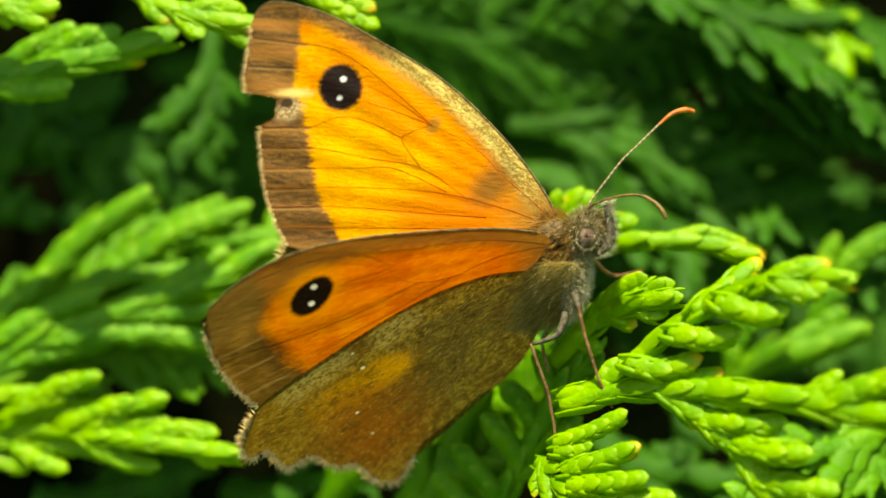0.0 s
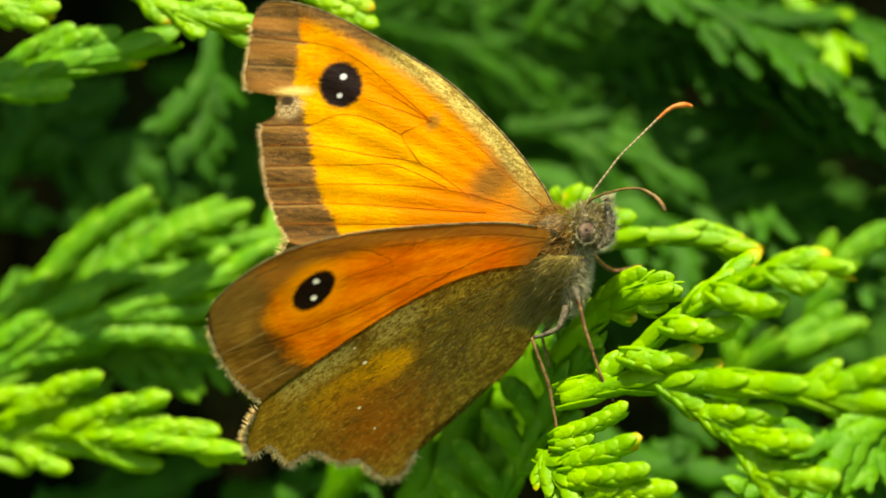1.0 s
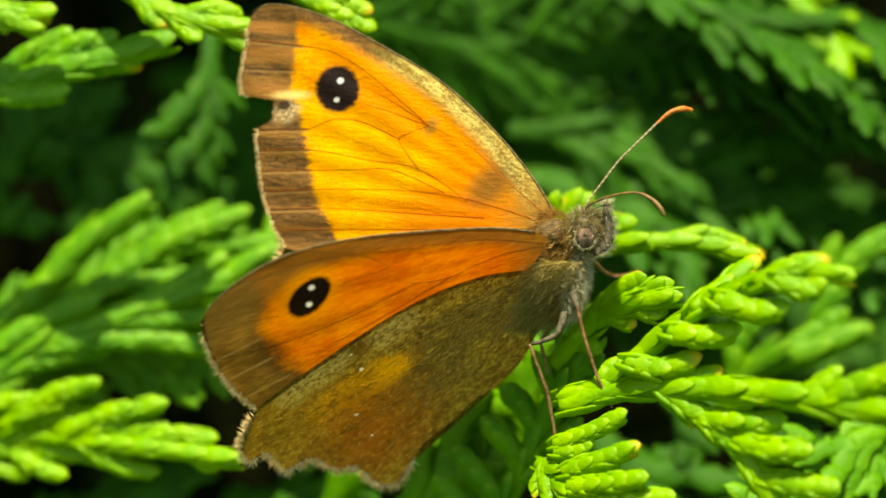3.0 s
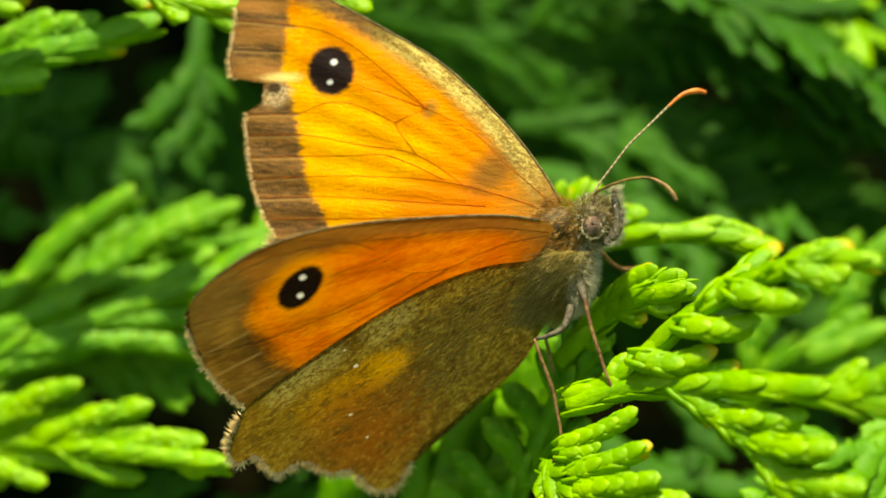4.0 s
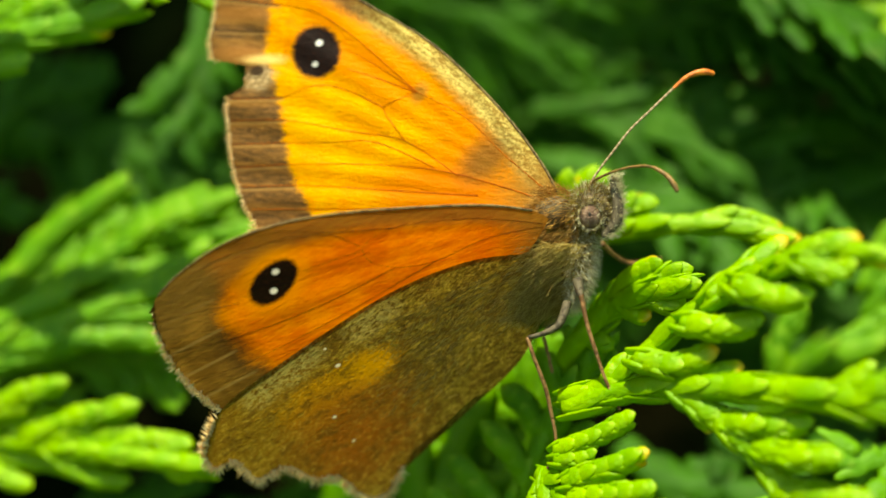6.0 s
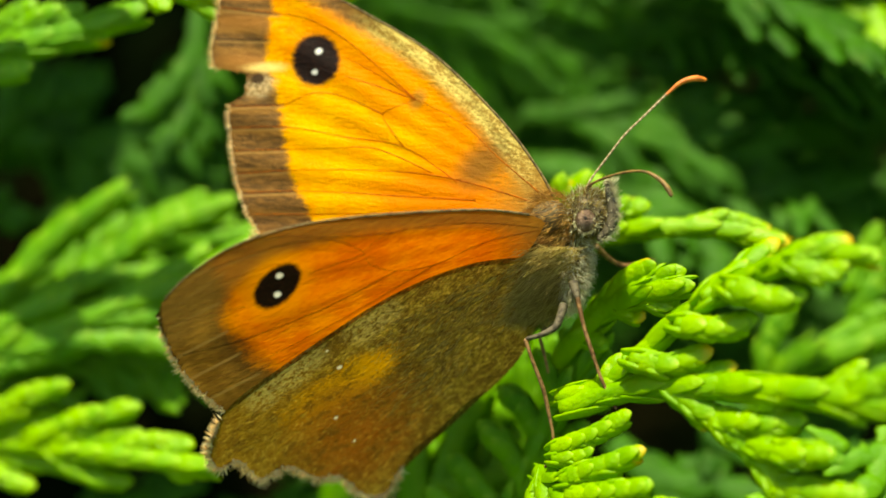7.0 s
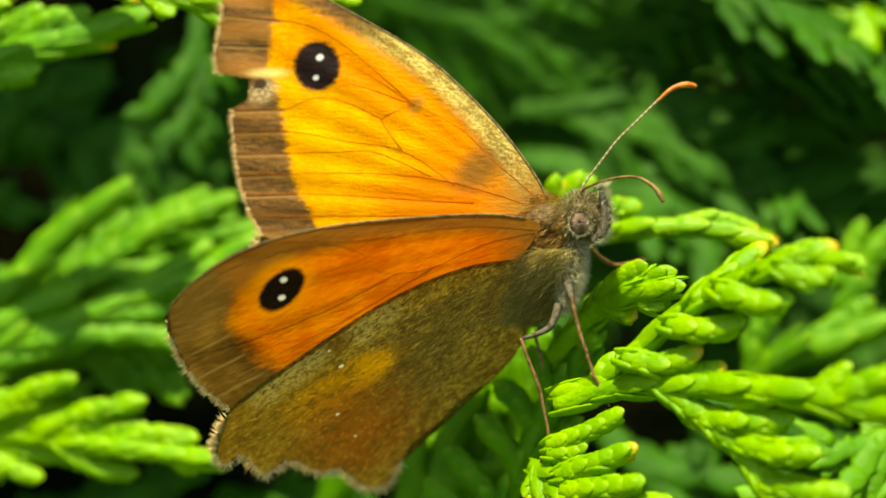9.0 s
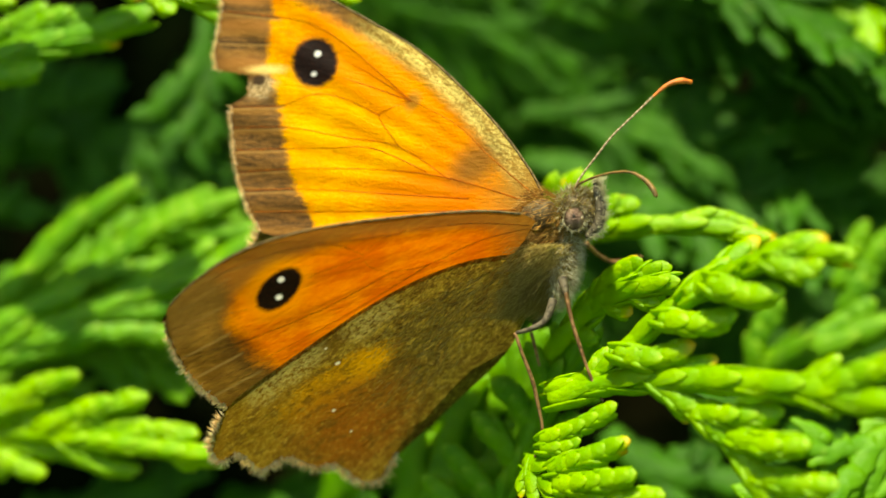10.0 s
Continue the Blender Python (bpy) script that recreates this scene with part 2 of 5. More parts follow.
def near_wing_material():
    m = Mat("forewing_underside")
    x, y, z = m.xyz(m.coords())
    soft, rows, dust = wing_grain(m, -22)
    margin, costa, root = m.attr("margin"), m.attr("costa"), m.attr("root")
    wob = m.mul(m.sub(m.add(rows, dust), 1.0), 0.9)
    c = m.mix(m.step(m.add(soft, m.mul(m.sub(rows, 0.5), 0.8)), 0.3, 0.75), (0.74, 0.15, 0.004), (0.90, 0.27, 0.008))
    c = m.mix(m.step(dust, 0.5, 0.75, 0.0, 0.3), c, (0.55, 0.11, 0.003))
    brown = m.mix(m.step(m.add(m.mul(rows, 0.35), m.mul(soft, 0.65)), 0.36, 0.62), (0.165, 0.078, 0.012), (0.33, 0.17, 0.03))
    dark = spot(m, x, y, -13.66, -5.21, 1.0, 1.7, 20, 0.7, m.mul(wob, 0.5))
    brown = m.mix(m.mul(dark, 0.85), brown, (0.06, 0.026, 0.006))
    edge = m.step(m.add(margin, m.add(m.mul(wob, 0.7), m.mul(m.sub(soft, 0.5), 1.6))), 2.3, 3.6, 1.0, 0.0)
    c = m.mix(edge, c, brown)
    for p, q in ([(-13.74, -1.85), (-16.37, -3.53)], [(-14.14, -3.17), (-16.86, -4.53)], [(-14, -4.46), (-16.66, -5.79)], [(-13.56, -5.44), (-16.12, -6.72)], [(-12.79, -6.33), (-15.43, -7.67)], [(-12.12, -1.09), (-15.33, -2.11)]):
        c = m.mix(m.mul(stroke(m, x, y, p, q, 0.09), 0.3), c, (0.50, 0.33, 0.11))
    for p, q in ([(-8.09, -1.15), (-12.11, -0.87)], [(-6.71, -0.33), (-8.09, -1.21)], [(-7.82, -1.66), (-10.56, -2.14)], [(-6.59, -1.94), (-11.72, -4.16)], [(-5.05, -1.73), (-11.77, -5.54)]):
        c = m.mix(m.mul(stroke(m, x, y, p, q, 0.10), 0.4), c, (0.48, 0.09, 0.003))
    rim = m.step(m.add(costa, m.add(m.mul(wob, 0.25), m.step(root, 8.0, 15.0, 0.0, -0.8))), 0.4, 1.25, 1.0, 0.0)
    c = m.mix(m.mul(rim, 0.8), c, m.mix(rows, (0.13, 0.065, 0.012), (0.26, 0.145, 0.032)))
    base = m.step(m.add(root, m.mul(wob, 1.5)), 0.5, 3.4, 0.85, 0.0)
    c = m.mix(base, c, m.mix(rows, (0.20, 0.09, 0.015), (0.48, 0.22, 0.035)))
    ring = spot(m, x, y, -11.87, -2.58, 1.75, 1.15, 42, 0.3)
    c = m.mix(m.mul(ring, 0.55), c, (0.92, 0.34, 0.01))
    black = spot(m, x, y, -11.84, -2.58, 1.27, 0.67, 42, 0.12, m.mul(wob, 0.2))
    c = m.mix(black, c, m.mix(m.step(dust, 0.5, 0.8), (0.010, 0.005, 0.003), (0.04, 0.015, 0.008)))
    for p in ((-11.72, -2.13), (-11.87, -2.94)):
        c = m.mix(spot(m, x, y, *p, 0.17, 0.12, 25, 0.25, m.mul(wob, 0.3)), c, (0.85, 0.85, 0.82))
    nb = m.bump(m.add(rows, m.mul(dust, 0.5)), 0.45, 0.00012)
    return m.done(c, 0.6, 0.12, nb, 0.62)


def hind_wing_material():
    m = Mat("hindwing_underside")
    x, y, z = m.xyz(m.coords())
    soft, rows, dust = wing_grain(m, -35)
    margin, root = m.attr("margin"), m.attr("root")
    wob = m.mul(m.sub(m.add(rows, dust), 1.0), 0.9)
    c = m.mix(m.step(m.add(m.mul(rows, 0.6), m.mul(dust, 0.5)), 0.4, 0.7), (0.17, 0.115, 0.012), (0.36, 0.26, 0.035))
    mott = m.noise(m.coords(), 1.3, 5, 0.7)
    c = m.mix(m.step(mott, 0.46, 0.60, 0.0, 0.65), c, (0.11, 0.066, 0.009))
    big = m.noise(m.coords((0.6, 1.1, 1.0), -35), 1.0, 4, 0.6)
    c = m.mix(m.step(big, 0.50, 0.62, 0.0, 0.4), c, (0.13, 0.075, 0.010))
    fleck = m.noise(m.coords((3.2, 7.0, 1.0), -40), 1.0, 3, 0.75)
    c = m.mix(m.step(fleck, 0.52, 0.62, 0.0, 0.75), c, (0.10, 0.06, 0.009))
    c = m.mix(m.step(fleck, 0.44, 0.36, 0.0, 0.5), c, (0.44, 0.33, 0.075))
    streak = m.noise(m.coords((2.4, 9.0, 1.0), -42), 1.6, 3, 0.7)
    c = m.mix(m.step(streak, 0.50, 0.62, 0.0, 0.7), c, (0.07, 0.042, 0.007))
    c = m.mix(m.step(streak, 0.44, 0.34, 0.0, 0.45), c, (0.46, 0.35, 0.08))
    dusk = m.most(spot(m, x, y, -10.5, -5.75, 2.4, 0.42, 31, 0.6, m.mul(wob, 1.0)), spot(m, x, y, -6.95, -6.9, 1.3, 0.9, 40, 0.7, m.mul(wob, 0.9)))
    c = m.mix(m.mul(dusk, 0.65), c, (0.12, 0.064, 0.009))
    band = spot(m, x, y, -9.61, -7.17, 2.9, 0.72, 30, 0.28, m.mul(wob, 1.2))
    c = m.mix(m.mul(band, m.step(fleck, 0.35, 0.6, 0.95, 0.45)), c, (0.80, 0.36, 0.010))
    tip = spot(m, x, y, -8.35, -6.35, 1.15, 0.62, 24, 0.5, m.mul(wob, 0.9))
    c = m.mix(m.mul(tip, 0.75), c, (0.66, 0.33, 0.012))
    rust = spot(m, x, y, -9.9, -8.0, 1.9, 0.7, 24, 0.7, m.mul(wob, 0.8))
    c = m.mix(m.mul(rust, 0.65), c, (0.34, 0.12, 0.010))
    out = spot(m, x, y, -13.03, -8.97, 4.6, 2.0, 24, 0.8, m.mul(wob, 0.6))
    c = m.mix(m.mul(out, 0.5), c, (0.36, 0.175, 0.012))
    red = spot(m, x, y, -8.96, -9.71, 2.8, 1.8, 30, 0.8, m.mul(wob, 0.7))
    c = m.mix(m.mul(red, m.step(fleck, 0.35, 0.62, 0.95, 0.55)), c, (0.30, 0.078, 0.007))
    c = m.mix(m.step(m.noise(m.coords((0.8, 1.6, 1.0), -38), 1.4, 4, 0.7), 0.50, 0.62, 0.0, 0.6), c, (0.11, 0.058, 0.009))
    c = m.mix(m.step(fleck, 0.43, 0.35, 0.0, 0.4), c, (0.55, 0.36, 0.05))
    for p, r in (((-8.37, -4.49), 0.55), ((-7.3, -3.79), 0.5), ((-10.68, -5.76), 0.5), ((-11.68, -6.53), 0.6), ((-12.96, -7.47), 0.55)):
        g = spot(m, x, y, *p, r * 1.5, r, 32, 0.5, m.mul(wob, 0.9))
        c = m.mix(m.mul(m.mul(g, m.step(fleck, 0.62, 0.42)), 0.65), c, (0.44, 0.37, 0.11))
    for p, r in (((-9.5, -6.23), 0.09), ((-9.84, -8.58), 0.07), ((-9.98, -5.48), 0.05), ((-9.1, -9.71), 0.05)):
        c = m.mix(spot(m, x, y, *p, r * 1.5, r * 0.8, 30, 0.3, m.mul(wob, 0.3)), c, (0.75, 0.66, 0.45))
    nb = m.bump(m.add(rows, dust), 0.6, 0.00014)
    return m.done(c, 0.65, 0.12, nb, 0.6)


def plain_material(name, a, b, scale=3.0, rough=0.6, spec=0.3, through=0.0):
    m = Mat(name)
    v = m.coords()
    r = m.math('FRACT', m.add(m.noise(v, scale, 4), m.mul(m.island(), 0.9)))
    c = m.mix(m.step(r, 0.1, 0.9), a, b)
    return m.done(c, rough, spec, m.bump(m.noise(v, scale * 4, 3), 0.4, 0.0001), through)


def eye_material():
    m = Mat("grey_brown_eye")
    v = m.coords()
    n = m.t.nodes.new("ShaderNodeTexVoronoi")
    m.put(n, "Vector", v)
    n.inputs["Scale"].default_value = 14.0
    band = m.noise(m.coords((3.0, 0.7, 1.0), 12), 1.0, 2)
    c = m.mix(m.step(band, 0.38, 0.62), (0.12, 0.072, 0.05), (0.23, 0.15, 0.105))
    return m.done(c, 0.6, 0.15, m.bump(n.outputs["Distance"], 0.6, 0.00008))


def antenna_material():
    m = Mat("ringed_antenna")
    w = m.math('SINE', m.mul(m.attr("along"), 2 * math.pi * 3.3))
    c = m.mix(m.step(w, 0.1, 0.6), (0.22, 0.16, 0.08), (0.40, 0.32, 0.19))
    return m.done(c, 0.5, 0.3)


FAR_WING, NEAR_WING, HIND_WING = far_wing_material(), near_wing_material(), hind_wing_material()
FRINGE = plain_material("pale_fringe_scales", (1.0, 0.90, 0.60), (0.85, 0.64, 0.32), 2.0, 0.7, 0.2, 0.6)
FUR = plain_material("olive_grey_fur", (0.50, 0.39, 0.10), (0.19, 0.135, 0.025), 2.0, 0.6, 0.3, 0.45)
FUR_PALE = plain_material("pale_breast_fur", (0.88, 0.84, 0.60), (0.38, 0.33, 0.19), 2.0, 0.6, 0.3, 0.4)
FUR_GOLD = plain_material("golden_brown_fur", (0.72, 0.42, 0.10), (0.26, 0.13, 0.025), 2.0, 0.6, 0.3, 0.4)
FUR_ROOT = plain_material("olive_wing_root_hair", (0.66, 0.53, 0.17), (0.30, 0.22, 0.05), 2.0, 0.6, 0.3, 0.5)
SKIN = plain_material("dark_body", (0.17, 0.125, 0.06), (0.08, 0.055, 0.025), 3.0)
EYE = eye_material()
PUPIL = plain_material("dark_eye_mark", (0.03, 0.02, 0.015), (0.05, 0.03, 0.02), 3.0, 0.3, 0.5)
LEG = plain_material("brown_leg", (0.27, 0.14, 0.055), (0.13, 0.06, 0.02), 3.0, 0.5, 0.4)
THIGH = plain_material("grey_furry_thigh", (0.11, 0.09, 0.055), (0.045, 0.035, 0.02), 4.0, 0.6, 0.3)
CLUB = plain_material("orange_antenna_club", (0.72, 0.20, 0.03), (0.50, 0.13, 0.02), 2.0, 0.45, 0.4)
HORN = plain_material("brown_antenna", (0.22, 0.12, 0.03), (0.12, 0.07, 0.018), 2.0, 0.5, 0.4)
VEIN = plain_material("orange_wing_vein", (0.64, 0.18, 0.006), (0.48, 0.12, 0.005), 1.0, 0.6, 0.2, 0.6)
COSTA = plain_material("grey_brown_wing_edge", (0.20, 0.14, 0.06), (0.09, 0.06, 0.03), 4.0, 0.6, 0.2)
VEIN_PALE = plain_material("brown_wing_vein", (0.40, 0.18, 0.04), (0.28, 0.12, 0.03), 1.0, 0.6, 0.2, 0.6)
RING = antenna_material()


# ---- shaping helpers ----
def curve(points, per=10, closed=False):
    """Points along a smooth line through the given ones."""
    p = [np.array(q, float) for q in points]
    n = len(p)
    out = []
    for i in range(n if closed else n - 1):
        a, b, c, d = (p[(i + k) % n] if closed else p[min(max(i + k, 0), n - 1)] for k in (-1, 0, 1, 2))
        for s in np.arange(per) / per:
            out.append(0.5 * (2 * b + (c - a) * s + (2 * a - 5 * b + 4 * c - d) * s * s + (3 * b - a - 3 * c + d) * s ** 3))
    if not closed:
        out.append(p[-1])
    return np.array(out)


def mesh_of(name, verts, faces, material, smooth=True):
    me = bpy.data.meshes.new(name)
    me.from_pydata([tuple(v) for v in verts], [], faces)
    me.materials.append(material)
    if smooth:
        me.polygons.foreach_set("use_smooth", [True] * len(me.polygons))
    me.update()
    return me


def part(name, me, parent, label=""):
    """One mesh object under a thing or a part."""
    ob = new(name, me)
    ob.parent = parent
    return tagged(ob, label)


def floats(me, name, values):
    a = me.attributes.new(name, 'FLOAT', 'POINT')
    a.data.foreach_set("value", np.asarray(values, dtype=np.float32))


def tube(name, points, radii, material, sides=8, per=8, flat=1.0, smooth=True):
    """A round, tapering rod along a smooth line; points and radii in millimetres."""
    line = curve(points, per) * MM
    n = len(line)
    rad = np.interp(np.linspace(0, 1, n), np.linspace(0, 1, len(radii)), radii) * MM
    tan = np.gradient(line, axis=0)
    tan /= np.linalg.norm(tan, axis=1, keepdims=True)
    up = np.array([0.13, 0.21, 0.97])
    verts, faces = [], []
    for i in range(n):
        b = np.cross(up, tan[i])
        b /= np.linalg.norm(b)
        c = np.cross(tan[i], b)
        for k in range(sides):
            a = 2 * math.pi * k / sides
            verts.append(line[i] + rad[i] * (math.cos(a) * b + math.sin(a) * flat * c))
    for i in range(n - 1):
        for k in range(sides):
            k2 = (k + 1) % sides
            faces.append((i * sides + k, i * sides + k2, (i + 1) * sides + k2, (i + 1) * sides + k))
    verts += [line[0] - tan[0] * rad[0] * 0.6, line[-1] + tan[-1] * rad[-1] * 0.8]
    for k in range(sides):
        k2 = (k + 1) % sides
        faces.append((n * sides, k2, k))
        faces.append((n * sides + 1, (n - 1) * sides + k, (n - 1) * sides + k2))
    me = mesh_of(name, verts, faces, material, smooth)
    along = np.concatenate([[0], np.cumsum(np.linalg.norm(np.diff(line, axis=0), axis=1))]) / MM
    if material is RING:
        floats(me, "along", np.concatenate([np.repeat(along, sides), [0, along[-1]]]))
    return me


def ball(name, centre, radii, material, turn=0.0, lump=0.06, rings=18, spin=24):
    """A lumpy egg: centre and half-axes in millimetres, turned in the plane of the hedge's face."""
    bm = bmesh.new()
    bmesh.ops.create_uvsphere(bm, u_segments=spin, v_segments=rings, radius=1.0)
    rot = Matrix.Rotation(radians(turn), 3, 'Z')
    for v in bm.verts:
        k = 1 + lump * noise.noise(v.co * 2.3 + Vector(centre))
        v.co = (rot @ Vector([radii[i] * k * v.co[i] for i in range(3)]) + Vector(centre)) * MM
    me = bpy.data.meshes.new(name)
    bm.to_mesh(me)
    bm.free()
    me.materials.append(material)
    me.polygons.foreach_set("use_smooth", [True] * len(me.polygons))
    return me


def hairs(name, roots, ways, lengths, width, material, droop=None, rng=None):
    """Many tapering, slightly bent hairs (metres)."""
    verts, faces = [], []
    rng = rng or np.random.default_rng(3)
    for r, w, le in zip(roots, ways, lengths):
        w = w / np.linalg.norm(w)
        s = np.cross(w, rng.normal(size=3))
        s /= np.linalg.norm(s)
        q = np.cross(w, s)
        bend = rng.normal(size=3) * 0.18 + (droop if droop is not None else 0)
        mid = r + w * le * 0.5 + bend * le * 0.12
        end = r + w * le + bend * le * 0.4
        i = len(verts)
        for base, k in ((r, 1.0), (mid, 0.8)):
            for a in (0, 2.094, 4.189):
                verts.append(base + width * k * (math.cos(a) * s + math.sin(a) * q))
        verts.append(end)
        for k in range(3):
            k2 = (k + 1) % 3
            faces.append((i + k, i + k2, i + 3 + k2, i + 3 + k))
            faces.append((i + 3 + k, i + 3 + k2, i + 6))
    return mesh_of(name, verts, faces, material, False)


# ---- ground and the near-black backing of the hedge ----
def build_ground():
    bm = bmesh.new()
    bmesh.ops.create_grid(bm, x_segments=60, y_segments=60, size=400.0)
    for v in bm.verts:
        v.co.z = -1.05
    me = bpy.data.meshes.new("ground")
    bm.to_mesh(me)
    bm.free()
    me.materials.append(ground_material())
    tagged(new("ground", me), "rough green lawn under the hedge", "ground", kind="structure")


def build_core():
    """The lumpy backing of the hedge, behind the sprays; its near-black colour stands in for shade."""
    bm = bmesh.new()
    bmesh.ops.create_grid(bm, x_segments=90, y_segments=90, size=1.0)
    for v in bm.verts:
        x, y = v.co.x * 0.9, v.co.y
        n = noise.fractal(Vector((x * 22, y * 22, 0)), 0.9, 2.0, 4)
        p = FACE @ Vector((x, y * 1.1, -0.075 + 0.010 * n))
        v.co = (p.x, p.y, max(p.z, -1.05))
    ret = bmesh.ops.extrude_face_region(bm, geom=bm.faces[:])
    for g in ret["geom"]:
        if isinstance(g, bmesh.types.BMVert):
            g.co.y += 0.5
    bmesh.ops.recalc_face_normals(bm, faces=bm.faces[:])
    me = bpy.data.meshes.new("hedge_backing")
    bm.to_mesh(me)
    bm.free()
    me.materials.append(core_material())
    tagged(new("hedge_backing", me), "near-black backing sheet with the hedge's inner shade in its colour", "hedge", kind="structure")


build_ground()
build_core()


def build_hedge_foliage():
    """The leafy outside of the hedge beyond the close sprays: coarse flat tufts."""
    rng = np.random.default_rng(61)
    n = 9000
    x, y, d = rng.uniform(-0.9, 0.9, n), rng.uniform(-1.05, 1.1, n), rng.uniform(-0.085, -0.055, n)
    place = rng.random(n)
    pts = np.column_stack([x, y, d])
    out = np.tile((0.0, 0.0, 1.0), (n, 1))
    back = place < 0.25
    pts[back, 2] = -0.545
    out[back] = (0, 0, -1.0)
    roof = (place > 0.25) & (place < 0.36)
    pts[roof, 1], pts[roof, 2] = 1.09, rng.uniform(-0.52, -0.07, roof.sum())
    out[roof] = (0, 1.0, 0)
    ends = place > 0.88
    pts[ends, 0] = np.sign(pts[ends, 0]) * 0.89
    pts[ends, 2] = rng.uniform(-0.52, -0.07, ends.sum())
    out[ends] = np.column_stack([np.sign(pts[ends, 0]), np.zeros(ends.sum()), np.zeros(ends.sum())])
    keep = ~((np.abs(pts[:, 0]) < 0.10) & (np.abs(pts[:, 1]) < 0.10) & (pts[:, 2] > -0.3))
    pts[:, 1] += np.where(back | roof | ends, 0.364 * np.clip(-pts[:, 2] - 0.075, 0, 1), 0)
    verts, faces = [], []
    for p, o in zip(pts[keep], out[keep]):
        way = o + rng.normal(size=3) * 0.45 + np.array((0, 0.35, 0))
        way /= np.linalg.norm(way)
        s = np.cross(way, rng.normal(size=3))
        s /= np.linalg.norm(s)
        z = np.cross(way, s)
        size = rng.uniform(0.035, 0.065)
        for a in (-0.75, -0.38, 0.0, 0.38, 0.75):
            q = way * math.cos(a) + s * math.sin(a)
            r = s * math.cos(a) - way * math.sin(a)
            le = size * (1.0 - 0.35 * abs(a))
            i = len(verts)
            verts += [p, p + q * le * 0.55 + r * le * 0.11 + z * le * 0.05, p + q * le, p + q * le * 0.55 - r * le * 0.11 - z * le * 0.05]
            faces.append((i, i + 1, i + 2, i + 3))
    verts = np.array(verts) @ np.array(FACE.to_3x3()).T
    verts[:, 2] = np.maximum(verts[:, 2], -1.04)
    tagged(new("hedge_foliage", mesh_of("hedge_foliage", verts, faces, LEAF_MID, False)), "dense green foliage of a clipped conifer hedge", "hedge", kind="stuff")


build_hedge_foliage()


# ---- conifer sprays ----
def leaf_shape():
    """One blunt scale leaf along +x, keeled on its outer side (+z), unit length."""
    rings = ((0.0, 0.32, -0.10), (0.28, 0.46, -0.03), (0.55, 0.50, 0.04), (0.80, 0.36, 0.10), (0.96, 0.14, 0.12))
    verts, faces = [], []
    for s, w, lift in rings:
        for k in range(6):
            a = 2 * math.pi * (k + 0.5) / 6
            z = math.sin(a)
            verts.append((s, w * math.cos(a), lift + w * (0.85 * z if z > 0 else 0.35 * z)))
    for i in range(len(rings) - 1):
        for k in range(6):
            k2 = (k + 1) % 6
            faces.append((i * 6 + k, i * 6 + k2, i * 6 + 6 + k2, i * 6 + 6 + k))
    n = len(verts)
    verts.append((1.02, 0.0, 0.09))
    for k in range(6):
        faces.append((n - 6 + k, n - 6 + (k + 1) % 6, n))
    faces.append(tuple(range(5, -1, -1)))
    return np.array(verts), faces


LEAF_VERTS, LEAF_FACES = leaf_shape()
LEAF_MESH = {}
for _m in (LEAF, TIP, LEAF_MID, LEAF_DIM, LEAF_DEEP):
    LEAF_MESH[_m.name] = mesh_of("scale_leaf", LEAF_VERTS, LEAF_FACES, _m)
    floats(LEAF_MESH[_m.name], "along", LEAF_VERTS[:, 0])


def leaf_frames(points, width, normal, rng, stretch=1.0):
    """Poses (origin, axes) of the paired scale leaves along one branchlet, in metres."""
    line = curve(points, 12) * MM
    step = np.linalg.norm(np.diff(line, axis=0), axis=1)
    dist = np.concatenate([[0], np.cumsum(step)])
    pitch = 0.72 * width * MM * stretch
    count = max(2, int(dist[-1] / pitch))
    out = []
    for i in range(count + 1):
        s = min(dist[-1] * (i + 0.15) / (count + 0.5), dist[-1])
        p = np.array([np.interp(s, dist, line[:, k]) for k in range(3)])
        j = min(int(np.searchsorted(dist, s)), len(step) - 1)
        t = line[min(j + 1, len(line) - 1)] - line[max(j - 1, 0)]
        t = t / np.linalg.norm(t)
        n = np.array(normal, float) - t * np.dot(normal, t)
        n /= np.linalg.norm(n)
        b = np.cross(n, t)
        w = width * MM * (1.02 + 0.16 * rng.random())
        last = i >= count
        if stretch > 1:
            kinds = ((b, 0.24, 0.05, 1.15, 0.62, 0.36, 0.0), (-b, 0.24, 0.05, 1.15, 0.62, 0.36, 0.0), (n, 0.22, 0.04, 1.05, 0.72, 0.32, 0.30))
        else:
            kinds = ((b, 0.19, 0.07, 1.30, 0.66, 0.52, 0.0), (-b, 0.19, 0.07, 1.30, 0.66, 0.52, 0.0), (n, 0.15, 0.05, 1.25, 0.76, 0.40, 0.38))
        for way, push, open_, long, wide, high, shift in kinds:
            o = open_ + 0.04 * rng.normal()
            if last:
                o, long = 0.02, 0.95
            x = t * math.cos(o) + way * math.sin(o)
            z = way * math.cos(o) - t * math.sin(o)
            y = np.cross(z, x)
            le = min(w * long * stretch * (0.92 + 0.16 * rng.random()), dist[-1] - s + w * (1.0 - shift))
            out.append((p + way * w * push + t * w * (shift - 0.55), x * le, y * w * wide, z * w * high, last))
    return out


def axis(points, width, material):
    pts = [tuple(p) for p in points]
    return tube("axis", pts, (0.40 * width, 0.40 * width, 0.34 * width), material, 8, 6)


